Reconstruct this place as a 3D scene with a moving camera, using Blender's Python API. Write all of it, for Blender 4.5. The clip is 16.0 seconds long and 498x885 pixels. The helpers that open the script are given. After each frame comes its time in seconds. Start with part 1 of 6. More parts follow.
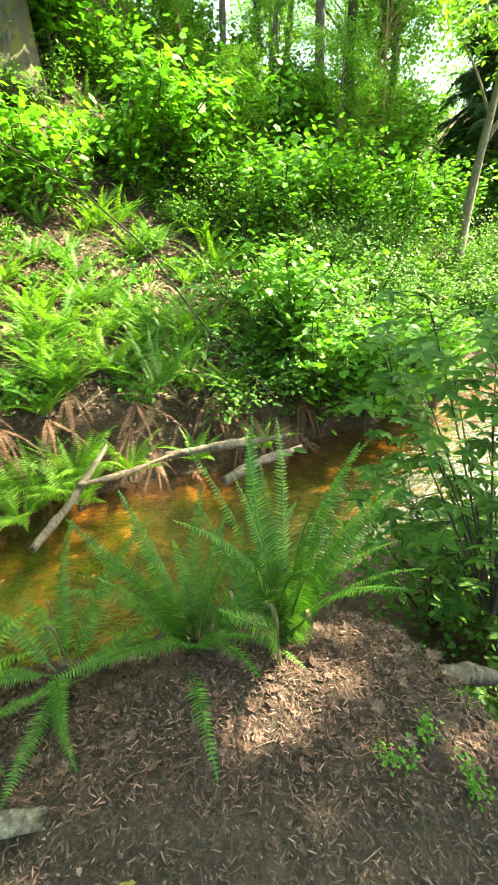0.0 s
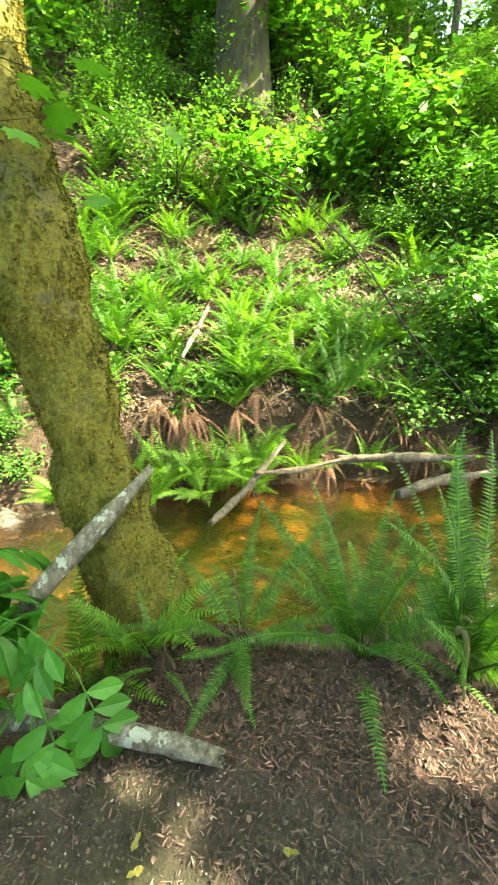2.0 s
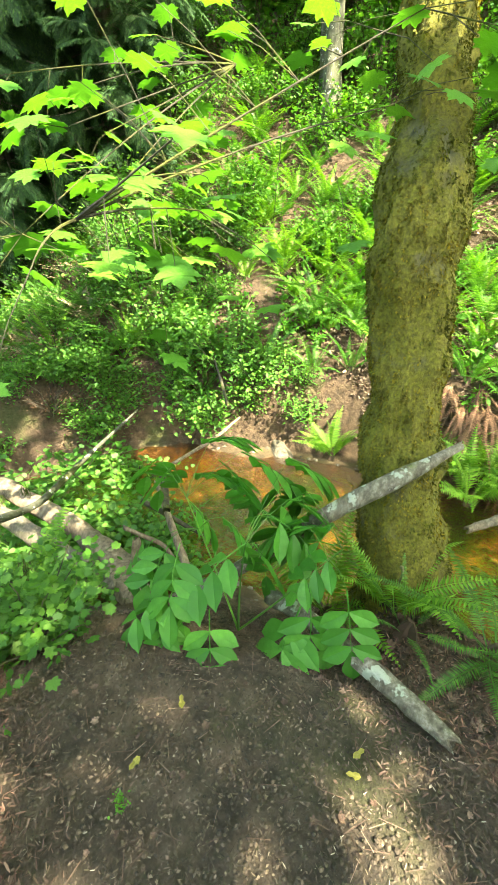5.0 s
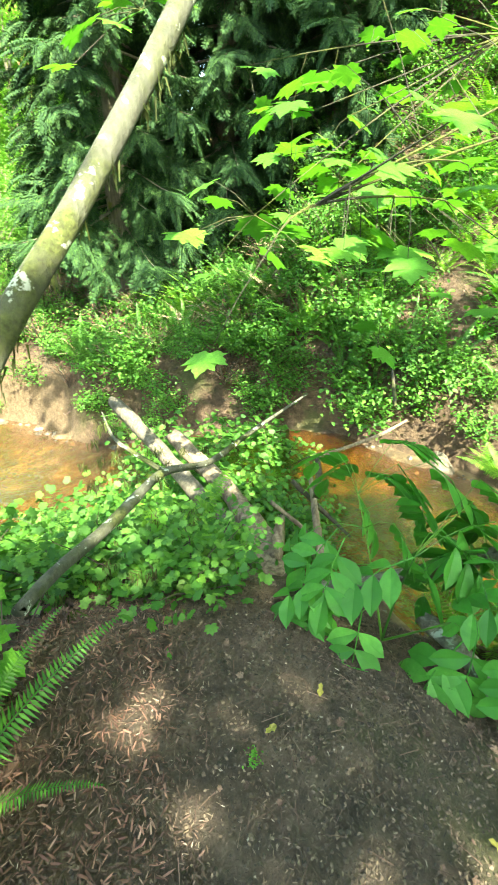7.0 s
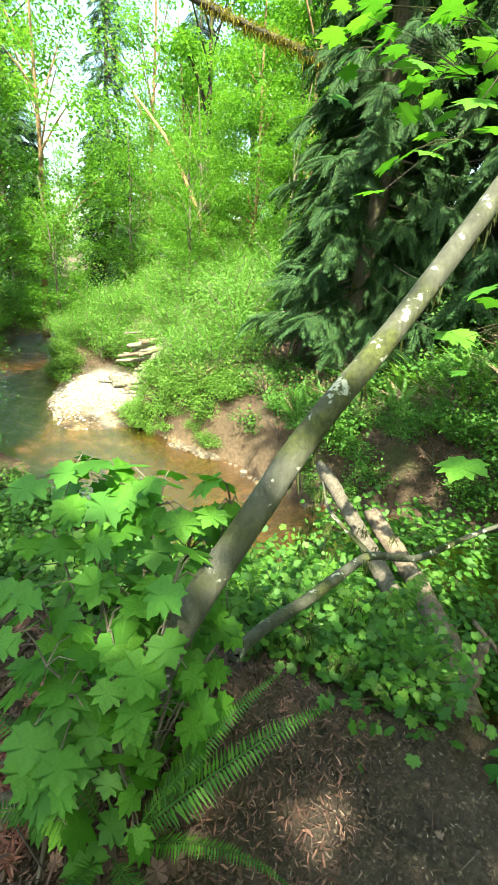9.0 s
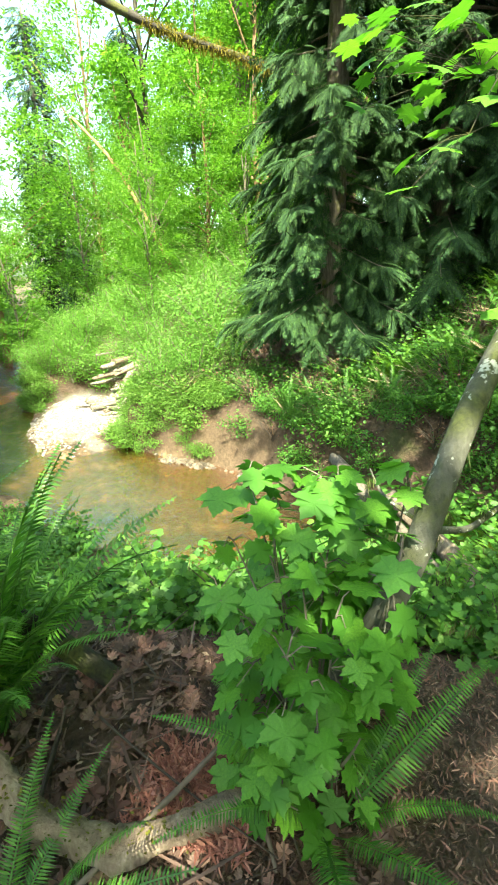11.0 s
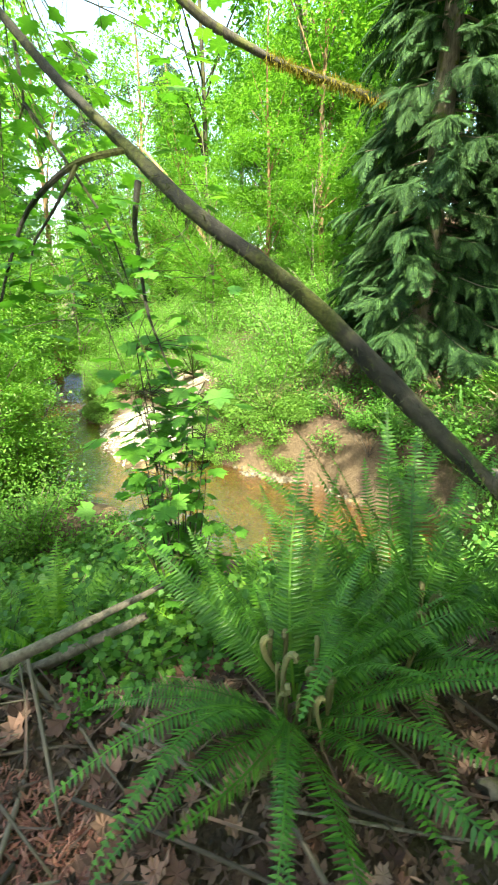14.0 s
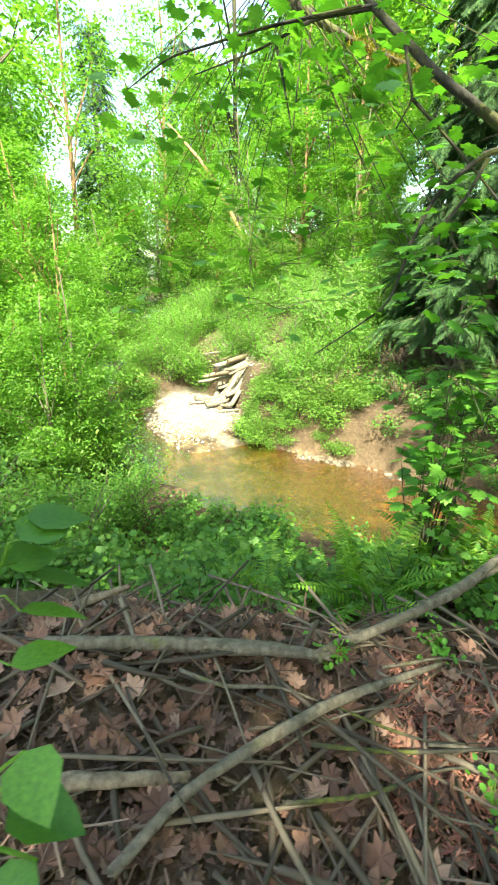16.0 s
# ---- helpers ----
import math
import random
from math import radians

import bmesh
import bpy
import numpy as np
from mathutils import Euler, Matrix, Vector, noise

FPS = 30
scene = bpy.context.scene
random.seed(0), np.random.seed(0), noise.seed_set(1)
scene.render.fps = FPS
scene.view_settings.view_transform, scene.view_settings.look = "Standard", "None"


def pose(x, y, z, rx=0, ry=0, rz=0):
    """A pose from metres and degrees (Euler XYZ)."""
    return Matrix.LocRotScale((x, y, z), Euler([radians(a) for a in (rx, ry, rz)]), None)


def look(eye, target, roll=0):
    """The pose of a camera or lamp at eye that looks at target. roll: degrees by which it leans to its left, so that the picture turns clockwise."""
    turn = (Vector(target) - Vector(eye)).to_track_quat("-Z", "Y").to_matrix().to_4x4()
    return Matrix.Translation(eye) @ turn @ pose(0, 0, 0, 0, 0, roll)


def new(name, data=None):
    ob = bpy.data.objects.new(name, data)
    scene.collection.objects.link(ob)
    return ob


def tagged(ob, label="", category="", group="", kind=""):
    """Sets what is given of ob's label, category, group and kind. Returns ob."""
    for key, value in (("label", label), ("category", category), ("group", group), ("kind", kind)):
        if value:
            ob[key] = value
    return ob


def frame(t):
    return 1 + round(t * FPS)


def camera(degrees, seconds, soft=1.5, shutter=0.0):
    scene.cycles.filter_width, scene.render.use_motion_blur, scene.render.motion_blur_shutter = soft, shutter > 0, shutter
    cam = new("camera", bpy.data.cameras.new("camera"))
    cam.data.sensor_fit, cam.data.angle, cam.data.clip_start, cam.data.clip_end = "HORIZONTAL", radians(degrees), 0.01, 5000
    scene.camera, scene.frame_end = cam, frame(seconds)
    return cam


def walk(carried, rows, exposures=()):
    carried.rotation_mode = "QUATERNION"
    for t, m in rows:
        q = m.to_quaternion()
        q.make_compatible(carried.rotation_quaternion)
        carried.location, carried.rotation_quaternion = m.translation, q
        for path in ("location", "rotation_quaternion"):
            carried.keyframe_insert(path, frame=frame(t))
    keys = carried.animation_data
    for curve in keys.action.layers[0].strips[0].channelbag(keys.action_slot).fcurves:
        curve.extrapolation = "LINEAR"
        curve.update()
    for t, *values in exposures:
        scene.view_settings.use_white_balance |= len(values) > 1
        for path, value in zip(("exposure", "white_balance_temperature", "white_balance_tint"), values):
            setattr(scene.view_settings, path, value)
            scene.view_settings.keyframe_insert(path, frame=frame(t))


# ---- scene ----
cam = camera(60.1, 16.0, soft=1.3, shutter=0.2)
# the walk
METRES, EYE, TILT, LEAN, TURN = 5.0, 1.4, -25.5, 0.0, 0.0
ROWS = [
    (0.0, 0.0, 0.0, 0.0, 0.0, 0.0, -0.0),
    (0.5, -0.0052, -0.0007, -0.0006, 4.81, 0.28, -0.71),
    (1.0, -0.0123, -0.0033, -0.002, 10.56, 0.44, -2.61),
    (1.5, -0.0184, -0.006, -0.0043, 15.58, 0.11, -4.7),
    (2.0, -0.0258, -0.0104, -0.0078, 21.51, -0.83, -8.06),
    (2.5, -0.0324, -0.0157, -0.0112, 28.05, -2.45, -11.14),
    (3.0, -0.0379, -0.0213, -0.015, 34.77, -4.6, -14.1),
    (3.5, -0.0427, -0.0273, -0.0183, 41.89, -7.18, -16.9),
    (4.0, -0.0453, -0.0335, -0.0233, 49.26, -10.03, -19.45),
    (6.5, -0.0525, -0.0704, -0.0441, 71.79, -21.87, -28.01),
    (7.0, -0.0582, -0.0759, -0.0447, 81.83, -26.57, -28.71),
    (7.5, -0.0626, -0.0821, -0.0437, 89.93, -28.89, -30.16),
    (8.0, -0.0627, -0.095, -0.0442, 101.44, -32.16, -30.6),
    (8.5, -0.0608, -0.106, -0.0466, 109.47, -34.27, -30.11),
    (9.0, -0.0523, -0.1208, -0.0479, 113.42, -33.42, -28.13),
    (11.5, 0.0012, -0.2341, -0.1027, 101.29, -27.78, -21.29),
    (12.0, 0.0106, -0.2751, -0.1262, 96.31, -26.55, -22.8),
    (12.5, 0.0305, -0.3306, -0.151, 97.24, -26.66, -25.63),
    (13.0, 0.0732, -0.3922, -0.1757, 100.3, -27.16, -24.54),
    (13.5, 0.0952, -0.4641, -0.2119, 106.31, -28.31, -24.38),
    (14.0, 0.1221, -0.5312, -0.2479, 107.44, -27.67, -24.05),
    (14.5, 0.1614, -0.5978, -0.2802, 107.26, -27.73, -23.94),
    (15.0, 0.1799, -0.6756, -0.3165, 107.29, -28.34, -23.13),
    (15.5, 0.2159, -0.742, -0.3521, 106.86, -28.61, -23.01),
    (16.0, 0.258, -0.8108, -0.3844, 107.01, -29.15, -24.77),
]

walk(cam, [(t, pose(0, 0, EYE, TILT, LEAN, TURN) @ pose(METRES * x, METRES * y, METRES * z, 90 + pitch, roll, yaw)) for t, x, y, z, yaw, pitch, roll in ROWS],
     exposures=[(0.0, 3.24, 8800, -4), (4.0, 3.27, 8800, -4), (6.5, 3.30, 7900, -10), (7.0, 3.27, 7700, -11), (7.5, 2.40, 7500, -8), (9.0, 2.44, 7500, -8), (12.3, 2.68, 7700, -6), (13.4, 2.55, 7800, -8), (15.0, 2.72, 7900, -8), (16.0, 2.62, 7900, -8)])

# ---- daylight ----
SUN_TO = Vector((0.60, 0.16, 0.80)).normalized()
world = bpy.data.worlds.new("sky")
scene.world = world
world.use_nodes = True
wn = world.node_tree
sky = wn.nodes.new("ShaderNodeTexSky")
sky.sky_type = "NISHITA"
sky.sun_disc = False
sky.sun_elevation = math.asin(SUN_TO.z)
sky.sun_rotation = math.atan2(SUN_TO.x, SUN_TO.y)
sky.air_density, sky.dust_density, sky.ozone_density = 1.0, 2.0, 1.0
wn.links.new(sky.outputs[0], wn.nodes["Background"].inputs[0])
wn.nodes["Background"].inputs[1].default_value = 0.15
sun_data = bpy.data.lights.new("sun", "SUN")
sun_data.energy, sun_data.angle, sun_data.color = 4.5, radians(0.55), (1.0, 0.95, 0.86)
sun = new("sun", sun_data)
sun.matrix_world = look((0, 0, 30), Vector((0, 0, 30)) - SUN_TO)

# ---- materials ----
def node_mat(name):
    m = bpy.data.materials.new(name)
    m.use_nodes = True
    nt = m.node_tree
    return m, nt, nt.nodes["Principled BSDF"], nt.nodes["Material Output"]


def noise_node(nt, scale, detail=6.0, rough=0.6, coords=None, stretch=None):
    n = nt.nodes.new("ShaderNodeTexNoise")
    n.inputs["Scale"].default_value, n.inputs["Detail"].default_value, n.inputs["Roughness"].default_value = scale, detail, rough
    c = nt.nodes.new("ShaderNodeTexCoord")
    out = c.outputs["Object"] if coords is None else coords
    if stretch:
        mp = nt.nodes.new("ShaderNodeMapping")
        mp.inputs["Scale"].default_value = stretch
        nt.links.new(out, mp.inputs["Vector"])
        out = mp.outputs[0]
    nt.links.new(out, n.inputs["Vector"])
    return n.outputs["Fac"]


def ramp(nt, fac, stops):
    r = nt.nodes.new("ShaderNodeValToRGB")
    while len(r.color_ramp.elements) < len(stops):
        r.color_ramp.elements.new(0.5)
    for e, (p, c) in zip(r.color_ramp.elements, stops):
        e.position = p
        e.color = (*c, 1.0) if len(c) == 3 else c
    nt.links.new(fac, r.inputs[0])
    return r.outputs[0]


def blend(nt, fac, a, b, mode="MIX"):
    m = nt.nodes.new("ShaderNodeMix")
    m.data_type, m.blend_type = "RGBA", mode
    for sock, v in ((m.inputs[0], fac), (m.inputs[6], a), (m.inputs[7], b)):
        if isinstance(v, (int, float)):
            sock.default_value = v
        elif isinstance(v, tuple):
            sock.default_value = (*v, 1.0)
        else:
            nt.links.new(v, sock)
    return m.outputs[2]


def bump(nt, bsdf, height, strength, dist=0.02):
    b = nt.nodes.new("ShaderNodeBump")
    b.inputs["Strength"].default_value, b.inputs["Distance"].default_value = strength, dist
    nt.links.new(height, b.inputs["Height"])
    nt.links.new(b.outputs[0], bsdf.inputs["Normal"])


def math_node(nt, op, a, b):
    m = nt.nodes.new("ShaderNodeMath")
    m.operation = op
    for sock, v in zip(m.inputs, (a, b)):
        if isinstance(v, (int, float)):
            sock.default_value = v
        else:
            nt.links.new(v, sock)
    return m.outputs[0]


def leaf_mat(name, dark, mid, light, gloss=0.42, through_light=0.45, glow=(0.98, 1.06, 0.58)):
    """Living leaf: mottled colour per leaf, a sheen, and light that shines through."""
    m, nt, b, out = node_mat(name)
    g = nt.nodes.new("ShaderNodeNewGeometry")
    o = nt.nodes.new("ShaderNodeObjectInfo")
    mixed = math_node(nt, "FRACT", math_node(nt, "ADD", g.outputs["Random Per Island"], o.outputs["Random"]), 0.0)
    col = ramp(nt, mixed, [(0.0, dark), (0.55, mid), (1.0, light)])
    fine = noise_node(nt, 14.0, 6.0, 0.7)
    col = blend(nt, ramp(nt, fine, [(0.35, (0, 0, 0)), (0.7, (0.75, 0.75, 0.75))]), col, dark)
    bump(nt, b, fine, 0.25, 0.01)
    nt.links.new(col, b.inputs["Base Color"])
    b.inputs["Roughness"].default_value = gloss
    tr = nt.nodes.new("ShaderNodeBsdfTranslucent")
    nt.links.new(blend(nt, 1.0, col, glow, "MULTIPLY"), tr.inputs["Color"])
    ms = nt.nodes.new("ShaderNodeMixShader")
    ms.inputs[0].default_value = through_light
    nt.links.new(b.outputs[0], ms.inputs[1])
    nt.links.new(tr.outputs[0], ms.inputs[2])
    nt.links.new(ms.outputs[0], out.inputs["Surface"])
    return m


def bark_mat(name, dark, mid, light, moss=(0.10, 0.11, 0.015), moss_at=0.6, stretch=(1, 1, 0.22), scale=22.0, lichen=0.0):
    m, nt, b, out = node_mat(name)
    ridges = noise_node(nt, scale, 8.0, 0.7, stretch=stretch)
    col = ramp(nt, ridges, [(0.3, dark), (0.5, mid), (0.72, light)])
    patch = noise_node(nt, 3.1, 5.0, 0.65)
    mask = ramp(nt, patch, [(moss_at - 0.05, (0, 0, 0)), (moss_at + 0.07, (1, 1, 1))])
    fuzz = noise_node(nt, 70.0, 4.0)
    col = blend(nt, mask, col, ramp(nt, fuzz, [(0.3, tuple(c * 0.5 for c in moss)), (0.7, tuple(c * 1.6 for c in moss))]))
    if lichen:
        spot = ramp(nt, noise_node(nt, 17.0, 4.0), [(0.70 - lichen, (0, 0, 0)), (0.74 - lichen, (1, 1, 1))])
        col = blend(nt, spot, col, (0.36, 0.38, 0.32))
    nt.links.new(col, b.inputs["Base Color"])
    b.inputs["Roughness"].default_value = 0.88
    bump(nt, b, math_node(nt, "ADD", ridges, math_node(nt, "MULTIPLY", fuzz, 0.4)), 0.7, 0.02)
    return m


def dead_mat(name, stops, rough=0.8):
    m, nt, b, out = node_mat(name)
    g = nt.nodes.new("ShaderNodeNewGeometry")
    o = nt.nodes.new("ShaderNodeObjectInfo")
    mixed = math_node(nt, "FRACT", math_node(nt, "ADD", g.outputs["Random Per Island"], o.outputs["Random"]), 0.0)
    col = ramp(nt, mixed, stops)
    fine = noise_node(nt, 60.0, 4.0)
    col = blend(nt, math_node(nt, "MULTIPLY", fine, 0.5), col, tuple(c * 0.45 for c in stops[0][1]))
    nt.links.new(col, b.inputs["Base Color"])
    b.inputs["Roughness"].default_value = rough
    bump(nt, b, fine, 0.4, 0.004)
    return m


MAPLE = leaf_mat("maple_leaf", (0.065, 0.20, 0.025), (0.11, 0.31, 0.036), (0.175, 0.41, 0.05), gloss=0.5, through_light=0.46)
BRUSH = leaf_mat("undergrowth_leaf", (0.045, 0.14, 0.022), (0.085, 0.23, 0.03), (0.165, 0.34, 0.05), gloss=0.55)
BRUSH_YELLOW = leaf_mat("sunlit_shrub_leaf", (0.08, 0.20, 0.03), (0.14, 0.32, 0.05), (0.24, 0.42, 0.08), gloss=0.5, through_light=0.5)
BRUSH_LOW = leaf_mat("bank_plant_leaf", (0.07, 0.16, 0.025), (0.12, 0.26, 0.035), (0.20, 0.35, 0.06), gloss=0.55)
CANOPY = leaf_mat("canopy_leaf", (0.08, 0.20, 0.028), (0.145, 0.33, 0.045), (0.25, 0.44, 0.075), through_light=0.62)
ELDER = leaf_mat("elder_leaf", (0.05, 0.19, 0.028), (0.085, 0.30, 0.045), (0.13, 0.38, 0.065), gloss=0.5)
FERN = leaf_mat("sword_fern", (0.042, 0.13, 0.022), (0.082, 0.225, 0.03), (0.155, 0.35, 0.042), gloss=0.42, through_light=0.38)
FERN_BRIGHT = leaf_mat("lady_fern", (0.085, 0.22, 0.022), (0.16, 0.34, 0.034), (0.25, 0.44, 0.06), gloss=0.5)
CEDAR = leaf_mat("cedar_spray", (0.010, 0.040, 0.011), (0.022, 0.078, 0.017), (0.075, 0.16, 0.028), gloss=0.8, through_light=0.25)
BARK = bark_mat("grey_bark", (0.05, 0.04, 0.03), (0.13, 0.11, 0.085), (0.24, 0.21, 0.17))
BARK_DARK = bark_mat("dark_bark", (0.014, 0.012, 0.009), (0.036, 0.031, 0.023), (0.08, 0.07, 0.05), moss=(0.06, 0.065, 0.012), moss_at=0.52)
# orange sunlight on the far trunks, put into the bark colour
BARK_SUNLIT = bark_mat("sunlit_bark", (0.09, 0.05, 0.025), (0.22, 0.13, 0.07), (0.36, 0.24, 0.14), moss_at=0.66)
BARK_MOSSY = bark_mat("mossy_bark", (0.03, 0.028, 0.017), (0.072, 0.067, 0.042), (0.125, 0.116, 0.08), moss=(0.11, 0.10, 0.01), moss_at=0.36)
BARK_ALDER = bark_mat("alder_bark", (0.035, 0.036, 0.026), (0.072, 0.072, 0.054), (0.125, 0.125, 0.10), moss=(0.05, 0.058, 0.014), moss_at=0.55, lichen=0.09)
WOOD_GREY = bark_mat("weathered_wood", (0.045, 0.036, 0.027), (0.15, 0.13, 0.10), (0.34, 0.31, 0.27), moss_at=0.62, stretch=(1, 1, 0.45), scale=42.0, lichen=0.13)
WOOD_DULL = bark_mat("dull_branch_wood", (0.045, 0.036, 0.027), (0.11, 0.092, 0.072), (0.20, 0.172, 0.138), moss_at=0.66, stretch=(1, 1, 0.3), scale=34.0)
WOOD_BROWN = bark_mat("old_log_wood", (0.06, 0.042, 0.03), (0.17, 0.125, 0.09), (0.31, 0.25, 0.19), moss_at=0.72, stretch=(1, 1, 0.15), scale=26.0)
STICK = dead_mat("stick_wood", [(0.0, (0.03, 0.021, 0.015)), (0.5, (0.085, 0.062, 0.045)), (1.0, (0.19, 0.15, 0.115))])
# bleached leaves, paler still so that the slope's sunlight is partly colour
LITTER_PALE = dead_mat("bleached_dead_leaf", [(0.0, (0.10, 0.06, 0.042)), (0.5, (0.25, 0.165, 0.12)), (1.0, (0.45, 0.34, 0.26))])
LITTER_RED = dead_mat("reddish_dead_leaf", [(0.0, (0.05, 0.02, 0.014)), (0.45, (0.13, 0.06, 0.044)), (0.85, (0.25, 0.13, 0.098)), (1.0, (0.37, 0.225, 0.175))])
LITTER = dead_mat("dead_leaf", [(0.0, (0.035, 0.019, 0.014)), (0.45, (0.095, 0.052, 0.039)), (0.85, (0.165, 0.096, 0.074)), (1.0, (0.27, 0.18, 0.14))])
CHIPS = dead_mat("litter_crumb", [(0.0, (0.035, 0.024, 0.018)), (0.5, (0.10, 0.068, 0.05)), (0.93, (0.22, 0.16, 0.115)), (1.0, (0.42, 0.36, 0.29))])
SOIL_CRUMB = dead_mat("soil_crumb", [(0.0, (0.03, 0.021, 0.015)), (0.6, (0.075, 0.052, 0.037)), (1.0, (0.15, 0.105, 0.075))])
ROT = dead_mat("rotten_red_wood", [(0.0, (0.17, 0.055, 0.042)), (0.5, (0.32, 0.125, 0.095)), (1.0, (0.46, 0.23, 0.18))])
DRY_FERN = dead_mat("dry_fern", [(0.0, (0.10, 0.045, 0.027)), (0.5, (0.19, 0.09, 0.055)), (1.0, (0.29, 0.16, 0.095))])
# darker than the other barks: the limb's shade is put into its colour
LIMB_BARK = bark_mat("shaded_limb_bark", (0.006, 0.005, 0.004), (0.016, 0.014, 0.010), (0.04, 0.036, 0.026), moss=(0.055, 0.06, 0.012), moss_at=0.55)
CROWN_SCALES = dead_mat("fern_crown_scales", [(0.0, (0.035, 0.022, 0.014)), (0.5, (0.07, 0.042, 0.026)), (1.0, (0.11, 0.07, 0.042))])
MOSS_TUFT = leaf_mat("moss_tuft", (0.07, 0.062, 0.005), (0.14, 0.115, 0.009), (0.27, 0.195, 0.014), gloss=0.85, through_light=0.25)
MOSS_GREEN = leaf_mat("green_moss", (0.05, 0.052, 0.005), (0.105, 0.105, 0.01), (0.20, 0.185, 0.018), gloss=0.85, through_light=0.25)
MOSS_OLIVE = leaf_mat("olive_moss", (0.03, 0.04, 0.008), (0.06, 0.075, 0.014), (0.10, 0.12, 0.022), gloss=0.8, through_light=0.3)
MOSS_GOLD = leaf_mat("golden_moss", (0.10, 0.09, 0.008), (0.20, 0.16, 0.012), (0.32, 0.25, 0.02), gloss=0.8, through_light=0.4)
YELLOW_LEAF = leaf_mat("fallen_yellow_leaf", (0.28, 0.25, 0.06), (0.36, 0.32, 0.08), (0.42, 0.38, 0.12), gloss=0.6)


def ground_material():
    m, nt, b, out = node_mat("forest_floor")
    def att(name):
        a = nt.nodes.new("ShaderNodeAttribute")
        a.attribute_name = name
        return a.outputs["Fac"]
    big, mid, fine = noise_node(nt, 1.3, 5.0), noise_node(nt, 11.0, 7.0, 0.7), noise_node(nt, 95.0, 5.0, 0.75)
    soil = ramp(nt, mid, [(0.3, (0.03, 0.021, 0.016)), (0.5, (0.082, 0.057, 0.043)), (0.75, (0.18, 0.13, 0.10))])
    litter = ramp(nt, mid, [(0.28, (0.035, 0.022, 0.014)), (0.5, (0.095, 0.058, 0.036)), (0.75, (0.19, 0.125, 0.08))])
    mossy = ramp(nt, fine, [(0.3, (0.03, 0.045, 0.01)), (0.7, (0.09, 0.11, 0.02))])
    # dark base with bright patches: pool shade and sun spots coloured into the sand
    sand = ramp(nt, noise_node(nt, 2.2, 6.0, 0.62, stretch=(1.0, 0.7, 1.0)), [(0.36, (0.05, 0.034, 0.02)), (0.50, (0.13, 0.088, 0.046)), (0.60, (0.36, 0.25, 0.13)), (0.78, (0.56, 0.44, 0.28))])
    gravel = ramp(nt, fine, [(0.3, (0.11, 0.095, 0.08)), (0.5, (0.23, 0.21, 0.18)), (0.75, (0.38, 0.355, 0.32))])
    col = blend(nt, att("trodden"), litter, soil)
    col = blend(nt, ramp(nt, big, [(0.55, (0, 0, 0)), (0.68, (0.7, 0.7, 0.7))]), col, mossy)
    speck = ramp(nt, fine, [(0.62, (0, 0, 0)), (0.72, (0.55, 0.55, 0.55))])
    col = blend(nt, speck, col, (0.27, 0.20, 0.15))
    col = blend(nt, att("clay"), col, ramp(nt, mid, [(0.3, (0.085, 0.055, 0.032)), (0.55, (0.15, 0.10, 0.06)), (0.8, (0.22, 0.155, 0.10))]))
    col = blend(nt, att("bed"), col, sand)
    col = blend(nt, att("gravel"), col, gravel)
    nt.links.new(col, b.inputs["Base Color"])
    b.inputs["Roughness"].default_value = 0.92
    clods = noise_node(nt, 33.0, 5.0, 0.65)
    bump(nt, b, math_node(nt, "ADD", math_node(nt, "ADD", math_node(nt, "MULTIPLY", mid, 1.5), fine), math_node(nt, "MULTIPLY", clods, 1.2)), 1.0, 0.05)
    return m


def water_material():
    m, nt, b, out = node_mat("stream_water")
    clear = nt.nodes.new("ShaderNodeBsdfTransparent")
    clear.inputs[0].default_value = (0.86, 0.60, 0.33, 1)
    shine = nt.nodes.new("ShaderNodeBsdfGlossy")
    shine.inputs["Roughness"].default_value = 0.04
    wave = math_node(nt, "ADD", noise_node(nt, 5.0, 4.0, 0.55, stretch=(1.0, 1.6, 1.0)), math_node(nt, "MULTIPLY", noise_node(nt, 19.0, 3.0, 0.5, stretch=(1.4, 1.0, 1.0)), 0.45))
    bp = nt.nodes.new("ShaderNodeBump")
    bp.inputs["Strength"].default_value, bp.inputs["Distance"].default_value = 0.7, 0.05
    nt.links.new(wave, bp.inputs["Height"])
    nt.links.new(bp.outputs[0], shine.inputs["Normal"])
    fr = nt.nodes.new("ShaderNodeFresnel")
    fr.inputs[0].default_value = 1.33
    nt.links.new(bp.outputs[0], fr.inputs["Normal"])
    ms = nt.nodes.new("ShaderNodeMixShader")
    nt.links.new(math_node(nt, "MULTIPLY", fr.outputs[0], 0.65), ms.inputs[0])
    nt.links.new(clear.outputs[0], ms.inputs[1])
    nt.links.new(shine.outputs[0], ms.inputs[2])
    nt.links.new(ms.outputs[0], out.inputs["Surface"])
    return m


# ---- mesh tools ----
rng = np.random.default_rng(7)


def mesh_of(name, verts, faces, smooth=False):
    """A mesh from arrays; faces all have the same number of corners."""
    verts, faces = np.asarray(verts, dtype=np.float32), np.asarray(faces, dtype=np.int32)
    me = bpy.data.meshes.new(name)
    k = faces.shape[1]
    me.vertices.add(len(verts))
    me.vertices.foreach_set("co", verts.ravel())
    me.loops.add(faces.size)
    me.loops.foreach_set("vertex_index", faces.ravel())
    me.polygons.add(len(faces))
    me.polygons.foreach_set("loop_start", np.arange(0, faces.size, k, dtype=np.int32))
    me.polygons.foreach_set("use_smooth", np.full(len(faces), smooth))
    me.update(calc_edges=True)
    return me


